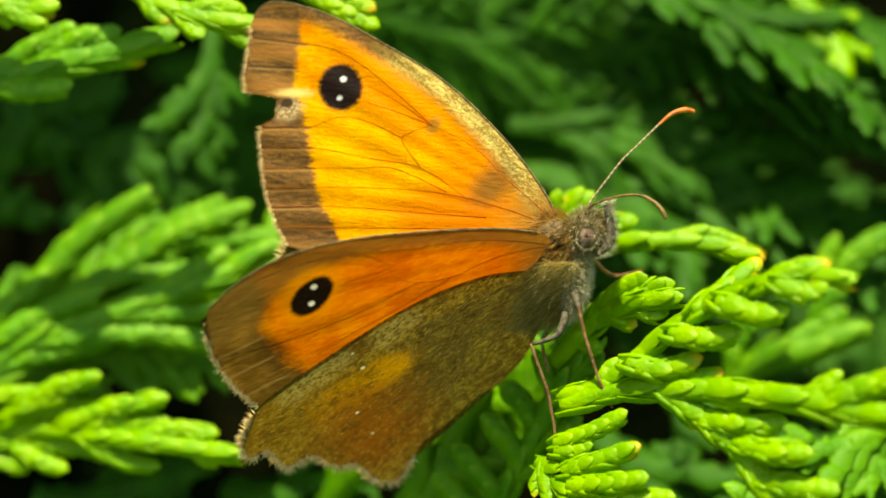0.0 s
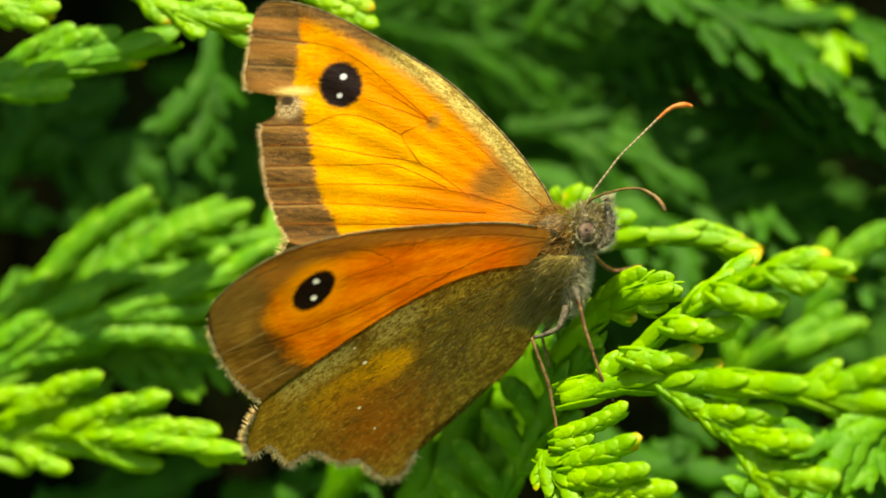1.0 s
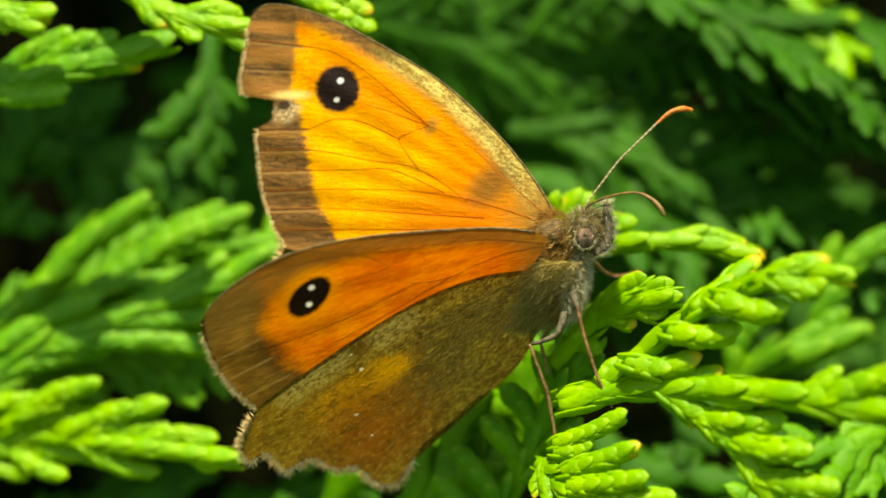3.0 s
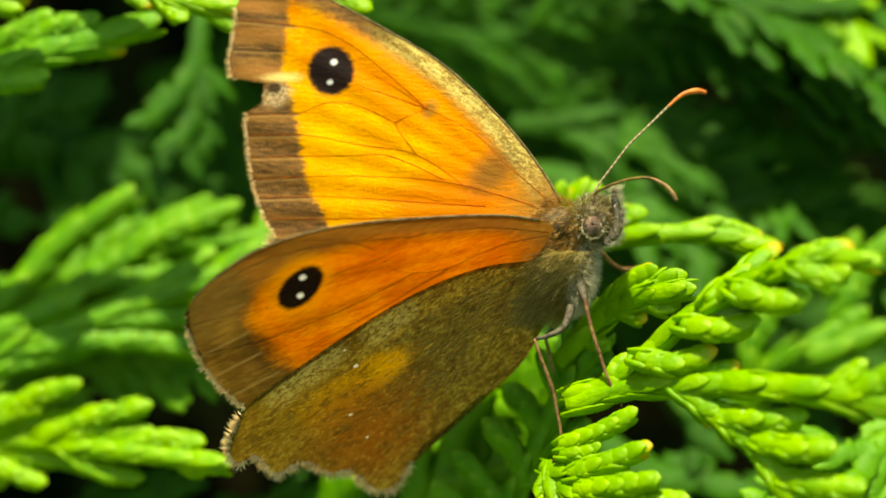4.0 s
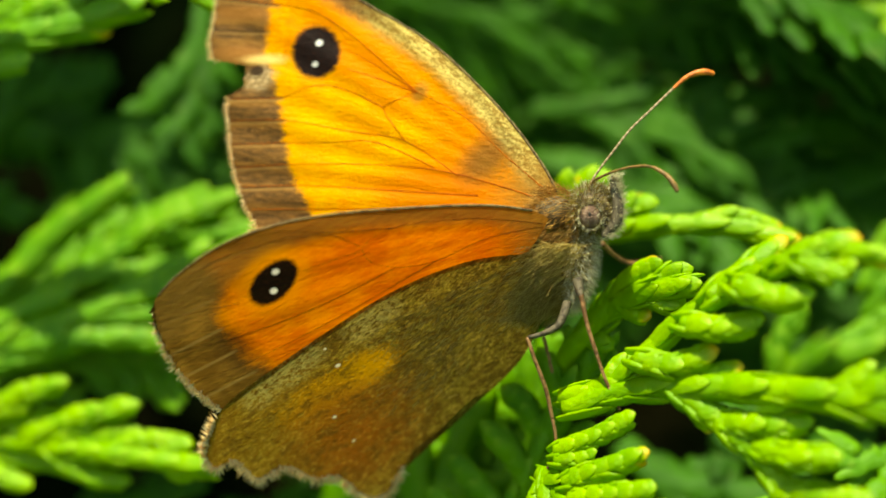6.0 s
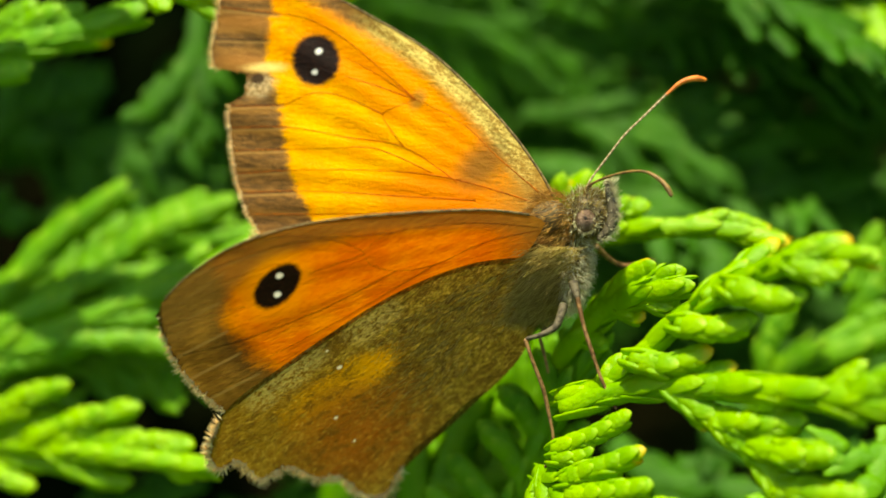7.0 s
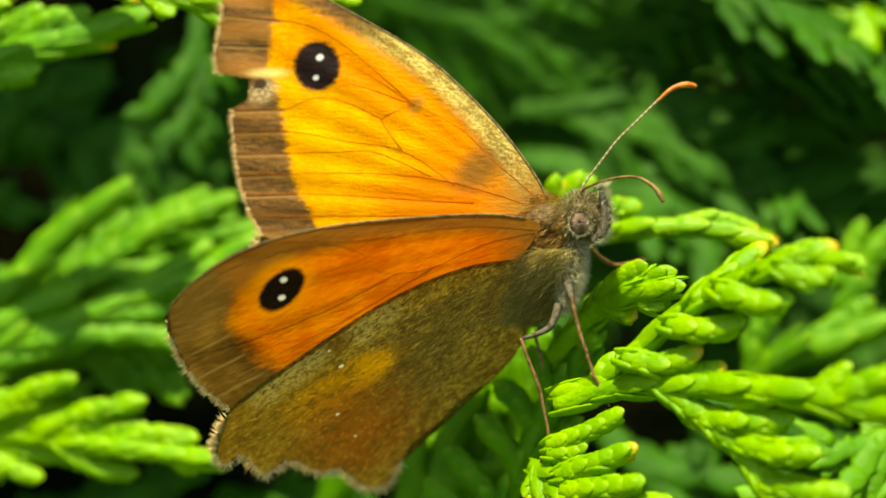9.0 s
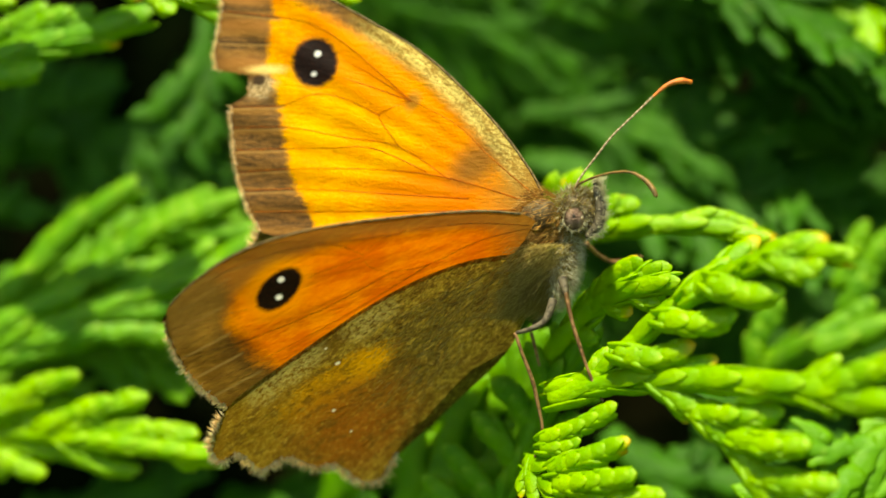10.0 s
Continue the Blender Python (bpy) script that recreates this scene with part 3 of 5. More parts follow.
def spray_near(label, base, branches, normal, leaf, tip_share, seed, group="sprays round the butterfly"):
    """A sharp spray: every branchlet is a part, and every scale leaf a part of its branchlet."""
    rng = np.random.default_rng(seed)
    top = new("conifer_spray")
    top.matrix_world = FACE @ Matrix.Translation(Vector(base) * MM)
    tagged(top, label, "conifer spray", group)
    for i, (points, width) in enumerate(branches):
        stretch = 1.8 if i == 0 and len(branches) > 4 else 1.0
        pts = np.array(points, float) - np.array(base)
        stem = part("branchlet", axis(pts, width, leaf), top)
        for o, x, y, z, last in leaf_frames(pts, width * 1.06, normal, rng, stretch):
            me = LEAF_MESH[(TIP if last and rng.random() < tip_share else leaf).name]
            ob = new("scale_leaf", me)
            ob.parent = stem
            m = Matrix.Identity(4)
            for k in range(3):
                m[k][0], m[k][1], m[k][2], m[k][3] = x[k], y[k], z[k], o[k]
            ob.matrix_basis = m
    return top


def shoot(points, width, rng):
    """A flat shoot of closely pressed scales in one skin: verts and faces (metres), flat in the xy plane."""
    line = curve(points, 10)
    dist = np.concatenate([[0], np.cumsum(np.linalg.norm(np.diff(line, axis=0), axis=1))])
    count = max(6, int(dist[-1] / (0.30 * width)))
    s = np.linspace(0, dist[-1], count)
    pts = np.column_stack([np.interp(s, dist, line[:, k]) for k in range(3)])
    tan = np.gradient(pts, axis=0)
    tan /= np.linalg.norm(tan, axis=1, keepdims=True)
    verts, faces = [], []
    ph = rng.random()
    for i in range(count):
        b = np.cross((0, 0, 1.0), tan[i])
        b /= np.linalg.norm(b)
        saw = (i / 4 + ph) % 1.0
        saw2 = (i / 4 + ph + 0.5) % 1.0
        end = min(1.0, 0.45 + 0.8 * (count - 1 - i) / 4)
        hw = width * (0.40 + 0.24 * saw ** 1.5) * end
        hz = width * (0.14 + 0.09 * saw2) * end
        for k in range(8):
            a = 2 * math.pi * k / 8
            verts.append(pts[i] + b * hw * math.cos(a) + np.array((0, 0, hz * math.sin(a))))
    for i in range(count - 1):
        faces += [(i * 8 + k, i * 8 + (k + 1) % 8, i * 8 + 8 + (k + 1) % 8, i * 8 + 8 + k) for k in range(8)]
    n = len(verts)
    verts += [pts[0], pts[-1] + tan[-1] * width * 0.25]
    faces += [(n, (k + 1) % 8, k) for k in range(8)]
    faces += [(n + 1, n - 8 + k, n - 8 + (k + 1) % 8) for k in range(8)]
    return np.array(verts) * MM, faces


def fan_lines(length, reach, rng, lean, gap, bulk):
    """Lines of a flat spray along +x in the xy plane, millimetres: the axis and side branchlets, each with its shoots."""
    main = [(0, 0, 0), (length * 0.35, rng.normal() * 0.5, 0.3), (length * 0.7, rng.normal() * 0.8, 0.2), (length, rng.normal() * 1.0, -0.8)]
    rows = [(main, 1.7 * bulk, [])]
    ln = curve(main, 12)
    side = 1
    s = 1.5
    while s < length * 0.93:
        f = s / length
        p = ln[int(f * (len(ln) - 1))]
        le = reach * (0.30 + 0.80 * math.sin(math.pi * min(1.0, 0.22 + 0.70 * f)) ** 0.8) * (0.75 + 0.5 * rng.random())
        a = radians(lean + rng.normal() * 5) * side
        q = p + le * np.array((math.cos(a), math.sin(a), 0.08 * rng.normal()))
        mid = (p + q) / 2 + np.array((0.08 * le, -0.05 * le * side, 0.05 * le * rng.normal()))
        twigs = []
        if le > 3.0:
            way = side
            for k in np.arange(0.25, 0.88, max(0.10, 1.5 * bulk / le)):
                r = p + (q - p) * k
                way = -way
                a2 = a + radians(30 + 6 * rng.normal()) * way
                le2 = le * (0.50 - 0.40 * (k - 0.25)) * (0.7 + 0.5 * rng.random())
                e = r + le2 * np.array((math.cos(a2), math.sin(a2), 0.05 * rng.normal()))
                twigs.append(([tuple(r), tuple((r + e) / 2), tuple(e)], 1.5 * bulk))
        rows.append(([tuple(p), tuple(mid), tuple(q)], 1.7 * bulk, twigs))
        side = -side
        s += gap * (0.75 + 0.5 * rng.random()) * 0.5
    return rows


def spray_far(label, length, reach, leaf, seed, lean=28.0, gap=4.0, bulk=1.0, group="sprays in the hedge"):
    """A spray farther back: an axis and side branchlets, and the small shoots of each branchlet together."""
    rng = np.random.default_rng(seed)
    top = new("conifer_spray")
    tagged(top, label, "conifer spray", group)
    for pts, width, twigs in fan_lines(length, reach, rng, lean, gap * bulk, bulk):
        b = part("branchlet", mesh_of("branchlet", *shoot(pts, width, rng), leaf), top)
        if twigs:
            verts, faces, n = [], [], 0
            for line, w in twigs:
                v, f = shoot(line, w, rng)
                verts.append(v)
                faces += [tuple(n + k for k in q) for q in f]
                n += len(v)
            tagged(part("foliage", mesh_of("foliage", np.concatenate(verts), faces, leaf), b), kind="stuff")
    return top


def aim(base, tip, facing=(0.0, 0.25, 1.0)):
    """The pose of a flat spray from base to tip, its flat side turned to facing (millimetres on the hedge's face)."""
    b, t = Vector(base) * MM, Vector(tip) * MM
    x = (t - b).normalized()
    z = Vector(facing)
    z = (z - x * z.dot(x)).normalized()
    y = z.cross(x)
    m = Matrix((x, y, z)).transposed().to_4x4()
    m.translation = b
    return FACE @ m


# sharp sprays under and beside the butterfly
UP = (-0.45, 0.35, 0.8)
FRESH = "bright yellow-green spray of scale leaves with yellow tips"
spray_near(FRESH, (5.86, -7.43, -0.8), [
    ([(5.86, -7.43, -0.8), (8.19, -6.73, 0.5), (10.7, -4.41, 2.2), (12.37, -3.13, 3.4), (14.41, -1.99, 5.6), (16.54, -1.24, 7.4), (18.73, -1.46, 8.8)], 0.98),
    ([(12.26, -3.04, 3.6), (13.58, -2.03, 3.6), (15.05, -0.99, 3.2)], 1.2),
    ([(13.24, -2.54, 5.2), (14.57, -3.04, 6.4), (15.76, -3.05, 7)], 1.25),
    ([(11.13, -4.14, 3.4), (12.53, -4.32, 4.4), (13.89, -4.11, 5)], 1.2),
    ([(9.19, -5.66, 2), (10.62, -5.89, 3), (12.07, -5.53, 3.6)], 1.2),
    ([(14.94, -1.78, 6.6), (16.28, -1.08, 7.4), (17.54, -0.87, 7.8)], 1.1),
    ([(15.62, -1.64, 7.4), (16.71, -2.02, 8), (17.49, -1.89, 8.4)], 1.0),
    ([(7.77, -6.87, 0.4), (8.2, -6.17, 0.3), (8.86, -5.84, 0.2)], 0.8),
], UP, LEAF, 0.35, 11)
spray_near("bright green spray with a thick pale stem and drooping side shoots", (6.13, -7.92, -0.5), [
    ([(6.13, -7.92, -0.5), (8.58, -7.09, 0.9), (11.43, -6.84, 3.2), (14.65, -6.87, 5.8), (17.26, -7.13, 7.9), (20.84, -7.76, 11)], 1.25),
    ([(11.17, -6.85, 3), (12.21, -6.32, 3.6), (13.23, -6.07, 4.2)], 0.9),
    ([(16.78, -6.96, 7.6), (17.5, -6.54, 8), (18.2, -6.06, 8.2)], 0.95),
    ([(17.93, -7.08, 8.6), (19.31, -6.45, 9.6), (20.66, -5.82, 10.6)], 1.2),
    ([(10.9, -7.07, 3), (12.44, -8.1, 4), (13.92, -9.41, 5.2), (14.99, -10.93, 6.2), (15.81, -12.44, 7)], 1.2),
    ([(12.69, -8.19, 4.2), (14.16, -8.37, 5.4), (15.8, -8.26, 6.2)], 1.1),
    ([(14.03, -9.26, 5.4), (15.28, -9.52, 7), (16.81, -9.55, 8.2)], 1.1),
    ([(15.1, -10.91, 6.4), (16.51, -11.11, 7.6), (17.93, -11.21, 8.6)], 1.1),
    ([(11.17, -7.13, 3), (11.63, -7.87, 3.4), (12.04, -8.51, 3.6)], 0.65),
    ([(16.98, -7.2, 8), (17.73, -7.71, 8.2), (18.22, -8.14, 8.4)], 0.6),
], UP, LEAF, 0.25, 12)
spray_near("bright green fingered spray carrying the butterfly's feet", (4.97, -10.88, -1.2), [
    ([(4.97, -10.88, -1.2), (5.42, -11.09, -0.4), (6.05, -12.02, 1), (6.55, -13.58, 2)], 1.1),
    ([(5.67, -9.73, 0.2), (7.16, -9.15, 1.2), (8.77, -8.25, 2)], 0.95),
    ([(5.66, -10.11, 0.4), (6.47, -10, 1), (7.15, -9.8, 1.4)], 0.8),
    ([(6.05, -11.04, 1), (7.65, -10.37, 2.2), (9.3, -9.77, 3)], 1.0),
    ([(7.12, -10.71, 1.8), (7.79, -10.67, 2.2), (8.47, -10.49, 2.4)], 0.8),
    ([(6.31, -11.75, 1.4), (7.87, -11.48, 3), (9.59, -11.11, 4.4)], 1.1),
    ([(7.11, -12.47, 2), (8.67, -12.17, 3.4), (10.78, -11.99, 4.8)], 1.1),
    ([(5.22, -11.03, -0.4), (5.3, -12.1, 0.2), (5.65, -13.47, 0.6)], 1.0),
    ([(5, -11.05, -0.6), (4.71, -11.6, -0.4), (4.64, -12.2, -0.2)], 0.6),
], UP, LEAF, 0.15, 13)
spray_near("green spray with pale bud-like tips below the head", (5.93, -5.87, -5), [
    ([(5.93, -5.87, -5), (7.76, -3.76, -3.6), (9.65, -2.84, -1.8), (11.71, -2.47, -0.6)], 1.15),
    ([(7.74, -3.61, -3.4), (8.85, -2.28, -2.6), (10.08, -1.55, -1.8)], 1.05),
    ([(8.57, -3.3, -2.8), (9.12, -3.67, -2.4), (9.61, -3.85, -2)], 0.95),
    ([(9.65, -2.7, -1.8), (10.61, -2.03, -1.4), (11.31, -1.83, -1.2)], 0.95),
    ([(6.63, -4.96, -4.4), (7.2, -4.8, -4), (7.9, -5.16, -3.6)], 0.9),
    ([(9.65, -2.99, -1.8), (10.47, -3.29, -1.4), (11.08, -3.06, -1.2)], 0.85),
], (0.0, 0.15, 1.0), LEAF, 0.15, 14)
spray_near("green spray with yellowish ends behind the head", (5.39, -0.89, -9.5), [
    ([(5.39, -0.89, -9.5), (7.77, 0.03, -8.4), (10.41, 0.39, -7.4), (13.38, 0.33, -7), (16.48, -0.42, -6.6)], 1.05),
    ([(7.77, 0.03, -8.4), (8.95, 1.24, -8), (9.84, 1.39, -7.8)], 1.2),
    ([(11.9, 0.39, -7.2), (13.68, 0.87, -7), (15.75, 0.27, -6.8)], 0.8),
    ([(5.67, 0.03, -9), (6.57, 1.85, -8.6), (7.62, 2.52, -8.4)], 1.4),
    ([(6.13, 0.64, -9), (6.11, 1.85, -8.6), (6.25, 2.61, -8.4)], 1.2),
], UP, LEAF, 0.5, 15)

# the butterfly's shade on this spray comes from its dimmer leaf colour
spray_near("mid-green scaly spray with the butterfly's shade toned into its leaves", (2.32, -15.22, -9), [
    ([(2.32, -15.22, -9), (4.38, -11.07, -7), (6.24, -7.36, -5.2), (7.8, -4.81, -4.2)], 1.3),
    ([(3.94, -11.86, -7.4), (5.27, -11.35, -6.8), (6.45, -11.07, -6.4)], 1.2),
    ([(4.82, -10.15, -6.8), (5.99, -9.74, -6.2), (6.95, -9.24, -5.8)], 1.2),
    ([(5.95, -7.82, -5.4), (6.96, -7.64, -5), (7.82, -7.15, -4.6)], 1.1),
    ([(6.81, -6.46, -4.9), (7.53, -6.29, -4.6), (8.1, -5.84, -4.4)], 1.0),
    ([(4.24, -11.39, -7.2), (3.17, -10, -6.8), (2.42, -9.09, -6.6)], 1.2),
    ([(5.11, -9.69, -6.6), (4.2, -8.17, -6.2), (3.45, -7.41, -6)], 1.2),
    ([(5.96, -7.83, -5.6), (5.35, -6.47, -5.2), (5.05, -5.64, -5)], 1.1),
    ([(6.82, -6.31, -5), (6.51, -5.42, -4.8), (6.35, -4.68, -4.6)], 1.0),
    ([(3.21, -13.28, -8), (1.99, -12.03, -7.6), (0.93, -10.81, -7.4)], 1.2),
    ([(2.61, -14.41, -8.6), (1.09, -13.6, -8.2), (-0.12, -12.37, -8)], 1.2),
], UP, LEAF_DIM, 0.0, 26)

# sprays to the far side of the wings
spray_near("bright green forked spray in soft focus", (-26.99, -10.68, -15), [
    ([(-26.99, -10.68, -15), (-22.9, -10.16, -13.6), (-19.49, -10.34, -12), (-15.49, -10.58, -10), (-11.05, -11.14, -8.4)], 1.1),
    ([(-24.49, -9.62, -13.6), (-21.78, -7.82, -12.6), (-19.24, -7.15, -12)], 1.08),
    ([(-21.16, -9.95, -12.6), (-18.16, -8.74, -11.4), (-15.37, -8.25, -10.7)], 1.12),
    ([(-23.89, -11.06, -13.8), (-22.48, -11.78, -13), (-21.22, -12.21, -12.6)], 1.08),
    ([(-19.81, -10.53, -12), (-17.85, -11.53, -11.4), (-15.93, -11.93, -11)], 1.08),
    ([(-16.5, -10.41, -10.6), (-14.57, -9.81, -10), (-12.63, -10.02, -9.6)], 1.08),
    ([(-19.81, -10.12, -12), (-18.5, -9.56, -11.6), (-17.66, -9.36, -11.4)], 0.95),
    ([(-13.89, -10.68, -9.4), (-12.95, -11.27, -9.2), (-12.17, -11.41, -9)], 0.95),
    ([(-23.43, -8.78, -13), (-22.45, -8.52, -12.8), (-21.31, -8.38, -12.6)], 0.95),
    ([(-26.91, -9.92, -14.6), (-23.54, -9.3, -13.6), (-20.28, -8.85, -13), (-18.33, -9.01, -12.6)], 0.95),
    ([(-26.23, -10.95, -14.4), (-22.9, -10.79, -13.6), (-19.93, -11.16, -12.8), (-18.14, -11.44, -12.4)], 0.95),
    ([(-26.91, -11.45, -14.6), (-25.24, -11.89, -14.2), (-23.42, -12.2, -13.8)], 0.95),
    ([(-26.87, -8.88, -14.4), (-24.84, -8.21, -13.8), (-22.87, -7.99, -13.4)], 0.95),
    ([(-18.84, -10.2, -11.8), (-16.89, -9.59, -11.2), (-15.29, -9.5, -10.8)], 0.85),
], (0.2, 0.35, 0.9), LEAF, 0.0, 16)
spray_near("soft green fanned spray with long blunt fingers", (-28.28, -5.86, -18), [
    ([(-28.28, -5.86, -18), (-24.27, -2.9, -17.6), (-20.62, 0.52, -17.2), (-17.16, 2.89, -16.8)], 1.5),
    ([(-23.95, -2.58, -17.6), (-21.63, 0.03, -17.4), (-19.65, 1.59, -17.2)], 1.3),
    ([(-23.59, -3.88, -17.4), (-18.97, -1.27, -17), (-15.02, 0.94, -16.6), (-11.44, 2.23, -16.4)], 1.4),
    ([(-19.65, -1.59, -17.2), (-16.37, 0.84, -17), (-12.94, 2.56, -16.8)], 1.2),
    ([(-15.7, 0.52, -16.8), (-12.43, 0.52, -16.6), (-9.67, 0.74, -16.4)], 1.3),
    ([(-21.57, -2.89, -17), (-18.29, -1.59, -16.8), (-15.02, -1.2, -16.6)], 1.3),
], (0.0, 0.5, 0.85), LEAF_DIM, 0.0, 28)
# lighter leaf colour than the fan above, making up for shade falling here
spray_near("green fanned spray reaching under the lowered wing in soft focus", (-27.95, -8.06, -16.5), [
    ([(-27.95, -8.06, -16.5), (-23.34, -5.12, -16), (-18.76, -3.66, -15.6), (-13.56, -1.89, -15), (-9.69, 0.03, -14.6)], 1.4),
    ([(-20.4, -4.15, -15.8), (-16.49, -2.53, -15.4), (-12.6, -0.45, -15)], 1.3),
    ([(-23.34, -5.29, -16), (-18.09, -4.78, -15.4), (-12.28, -5.25, -15)], 1.4),
    ([(-17.77, -3.82, -15.4), (-14.86, -3.56, -15.2), (-11.64, -3.33, -15)], 1.3),
    ([(-26.64, -7.08, -16.4), (-23.01, -6.03, -16), (-19.12, -5.12, -15.8)], 1.3),
    ([(-25.27, -5.12, -16), (-22.66, -3.67, -15.8), (-19.73, -2.54, -15.6)], 1.3),
], (0.0, 0.5, 0.85), LEAF_MID, 0.0, 29)
spray_near("yellow-green spray tips lit by the sun", (-18.27, 15.15, -8), [
    ([(-18.27, 15.15, -8), (-15.72, 13.38, -7), (-13.21, 12.38, -6), (-10.18, 11.72, -5.4)], 1.2),
    ([(-16.02, 13.83, -7), (-15.37, 12.74, -6.6), (-14.75, 12.12, -6.4)], 1.1),
    ([(-14.45, 12.87, -6.4), (-13.51, 11.93, -6), (-12.87, 11.3, -5.6)], 1.15),
    ([(-12, 12.36, -5.8), (-11.09, 11.45, -5.6), (-10.3, 10.86, -5.4)], 1.0),
    ([(-13.21, 12.53, -6), (-12, 12.8, -5.8), (-10.79, 12.48, -5.6)], 1.0),
], (0.1, 0.3, 0.9), LEAF, 0.2, 17)
spray_near("yellow-green spray tip above the raised wing", (-9.27, 15.28, -9), [
    ([(-9.27, 15.28, -9), (-7.38, 13.94, -8), (-5.52, 12.78, -7), (-3.85, 11.82, -6.4)], 1.25),
    ([(-6.75, 13.6, -7.6), (-5.22, 13.38, -7), (-4.01, 12.74, -6.6)], 1.1),
], (0.1, 0.3, 0.9), LEAF, 0.3, 18)
spray_near("sunlit yellow-green tips at the hedge's face", (-26.35, 14.36, -9), [
    ([(-26.35, 14.36, -9), (-24.4, 13.38, -8.4), (-22.5, 12.89, -8), (-20.92, 12.84, -7.6)], 1.25),
    ([(-23.75, 13.06, -8.2), (-22.47, 12.41, -7.8), (-21.53, 12.03, -7.6)], 1.1),
    ([(-24.74, 13.1, -8.6), (-23.79, 12.62, -8.4), (-23.15, 12.21, -8.2)], 1.0),
], (0.1, 0.3, 0.9), LEAF, 0.3, 19)
spray_near("mid-green spray in soft focus", (-26.99, 8.78, -12), [
    ([(-26.99, 8.78, -12), (-22.33, 9.75, -10.4), (-18.51, 10.6, -9.6), (-14.82, 11.37, -9)], 1.4),
    ([(-22.98, 9.61, -10.6), (-19.49, 10.11, -10), (-16.52, 10.51, -9.6)], 1.3),
    ([(-24.92, 9.02, -11), (-22.57, 8.64, -10), (-20.58, 8.76, -9.5)], 1.35),
    ([(-22.37, 9.92, -10.6), (-20.11, 11.25, -10), (-17.9, 11.68, -9.6)], 1.2),
    ([(-24.61, 9.33, -11), (-22.67, 10.84, -10.6), (-20.45, 11.89, -10.2)], 1.2),
], (0.1, 0.3, 0.9), LEAF_MID, 0.1, 20)
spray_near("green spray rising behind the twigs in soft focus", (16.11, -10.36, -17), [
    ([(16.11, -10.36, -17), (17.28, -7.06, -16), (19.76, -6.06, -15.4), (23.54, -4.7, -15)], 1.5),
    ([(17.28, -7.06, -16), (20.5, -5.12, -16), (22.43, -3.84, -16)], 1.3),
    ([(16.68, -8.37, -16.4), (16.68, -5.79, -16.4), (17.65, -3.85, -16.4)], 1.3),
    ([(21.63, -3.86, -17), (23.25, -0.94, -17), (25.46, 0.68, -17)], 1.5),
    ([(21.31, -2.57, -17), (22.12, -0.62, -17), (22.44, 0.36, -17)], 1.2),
], (0.1, 0.3, 0.9), LEAF_DIM, 0.0, 21)

# sprays in the depth of the hedge, most with shade in their leaf colour
KINDS = {9: 5, 14: 7, 20: 9, 28: 11, 36: 13, 46: 15}
PROTO = {}


def set_spray(line, deep, facing=(0.0, 0.3, 1.0), slim=1.0):
    """A spray from the line's first point to about its last; the first of each kind is built, the rest are copies."""
    base, tip = Vector(line[0]), Vector(line[-1])
    le = min(KINDS, key=lambda k: abs(k - (tip - base).length))
    m = aim(base, tip, facing)
    kind = (le, deep, slim, len(PROTO) % 2 if (le, deep, slim, 1) not in PROTO else int(abs(base.x * 10)) % 2)
    if kind in PROTO:
        return copy_thing(PROTO[kind], m)
    label = ("mid-green flat spray added unseen above the view", "dark green flat spray with hedge shade in its leaf colour", "soft green flat spray with shade toned into its leaves", "light green flat spray in soft focus")[deep]
    ob = PROTO[kind] = spray_far(label, le, KINDS[le] * slim, (LEAF_MID, LEAF_DEEP, LEAF_DIM, LEAF)[deep], 40 + len(PROTO), bulk=1.0 if slim == 1.0 else 0.7)
    ob.matrix_world = m
    return ob


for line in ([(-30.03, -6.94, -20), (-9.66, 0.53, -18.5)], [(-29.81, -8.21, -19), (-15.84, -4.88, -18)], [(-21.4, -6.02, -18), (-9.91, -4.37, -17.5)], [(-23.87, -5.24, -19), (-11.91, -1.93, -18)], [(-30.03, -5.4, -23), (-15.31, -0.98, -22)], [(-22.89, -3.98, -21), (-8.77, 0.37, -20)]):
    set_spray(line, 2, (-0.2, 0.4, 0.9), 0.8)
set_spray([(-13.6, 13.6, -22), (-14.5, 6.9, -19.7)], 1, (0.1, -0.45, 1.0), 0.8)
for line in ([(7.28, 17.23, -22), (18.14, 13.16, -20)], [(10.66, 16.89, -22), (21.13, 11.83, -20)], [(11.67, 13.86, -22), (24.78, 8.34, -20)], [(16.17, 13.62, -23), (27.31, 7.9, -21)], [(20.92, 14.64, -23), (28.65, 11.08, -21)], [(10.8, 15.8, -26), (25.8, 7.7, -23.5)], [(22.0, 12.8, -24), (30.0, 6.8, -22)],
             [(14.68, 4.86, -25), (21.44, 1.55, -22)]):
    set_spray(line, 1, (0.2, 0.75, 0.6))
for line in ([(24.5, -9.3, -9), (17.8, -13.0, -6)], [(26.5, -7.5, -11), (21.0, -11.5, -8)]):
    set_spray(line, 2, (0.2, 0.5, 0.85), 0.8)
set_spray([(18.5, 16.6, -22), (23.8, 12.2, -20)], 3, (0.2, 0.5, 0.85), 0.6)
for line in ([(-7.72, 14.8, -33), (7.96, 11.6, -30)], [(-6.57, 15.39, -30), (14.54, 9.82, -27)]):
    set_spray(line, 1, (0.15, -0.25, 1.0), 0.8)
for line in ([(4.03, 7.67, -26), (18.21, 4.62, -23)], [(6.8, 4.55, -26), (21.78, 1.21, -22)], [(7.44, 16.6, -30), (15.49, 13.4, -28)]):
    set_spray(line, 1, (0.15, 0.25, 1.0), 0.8)
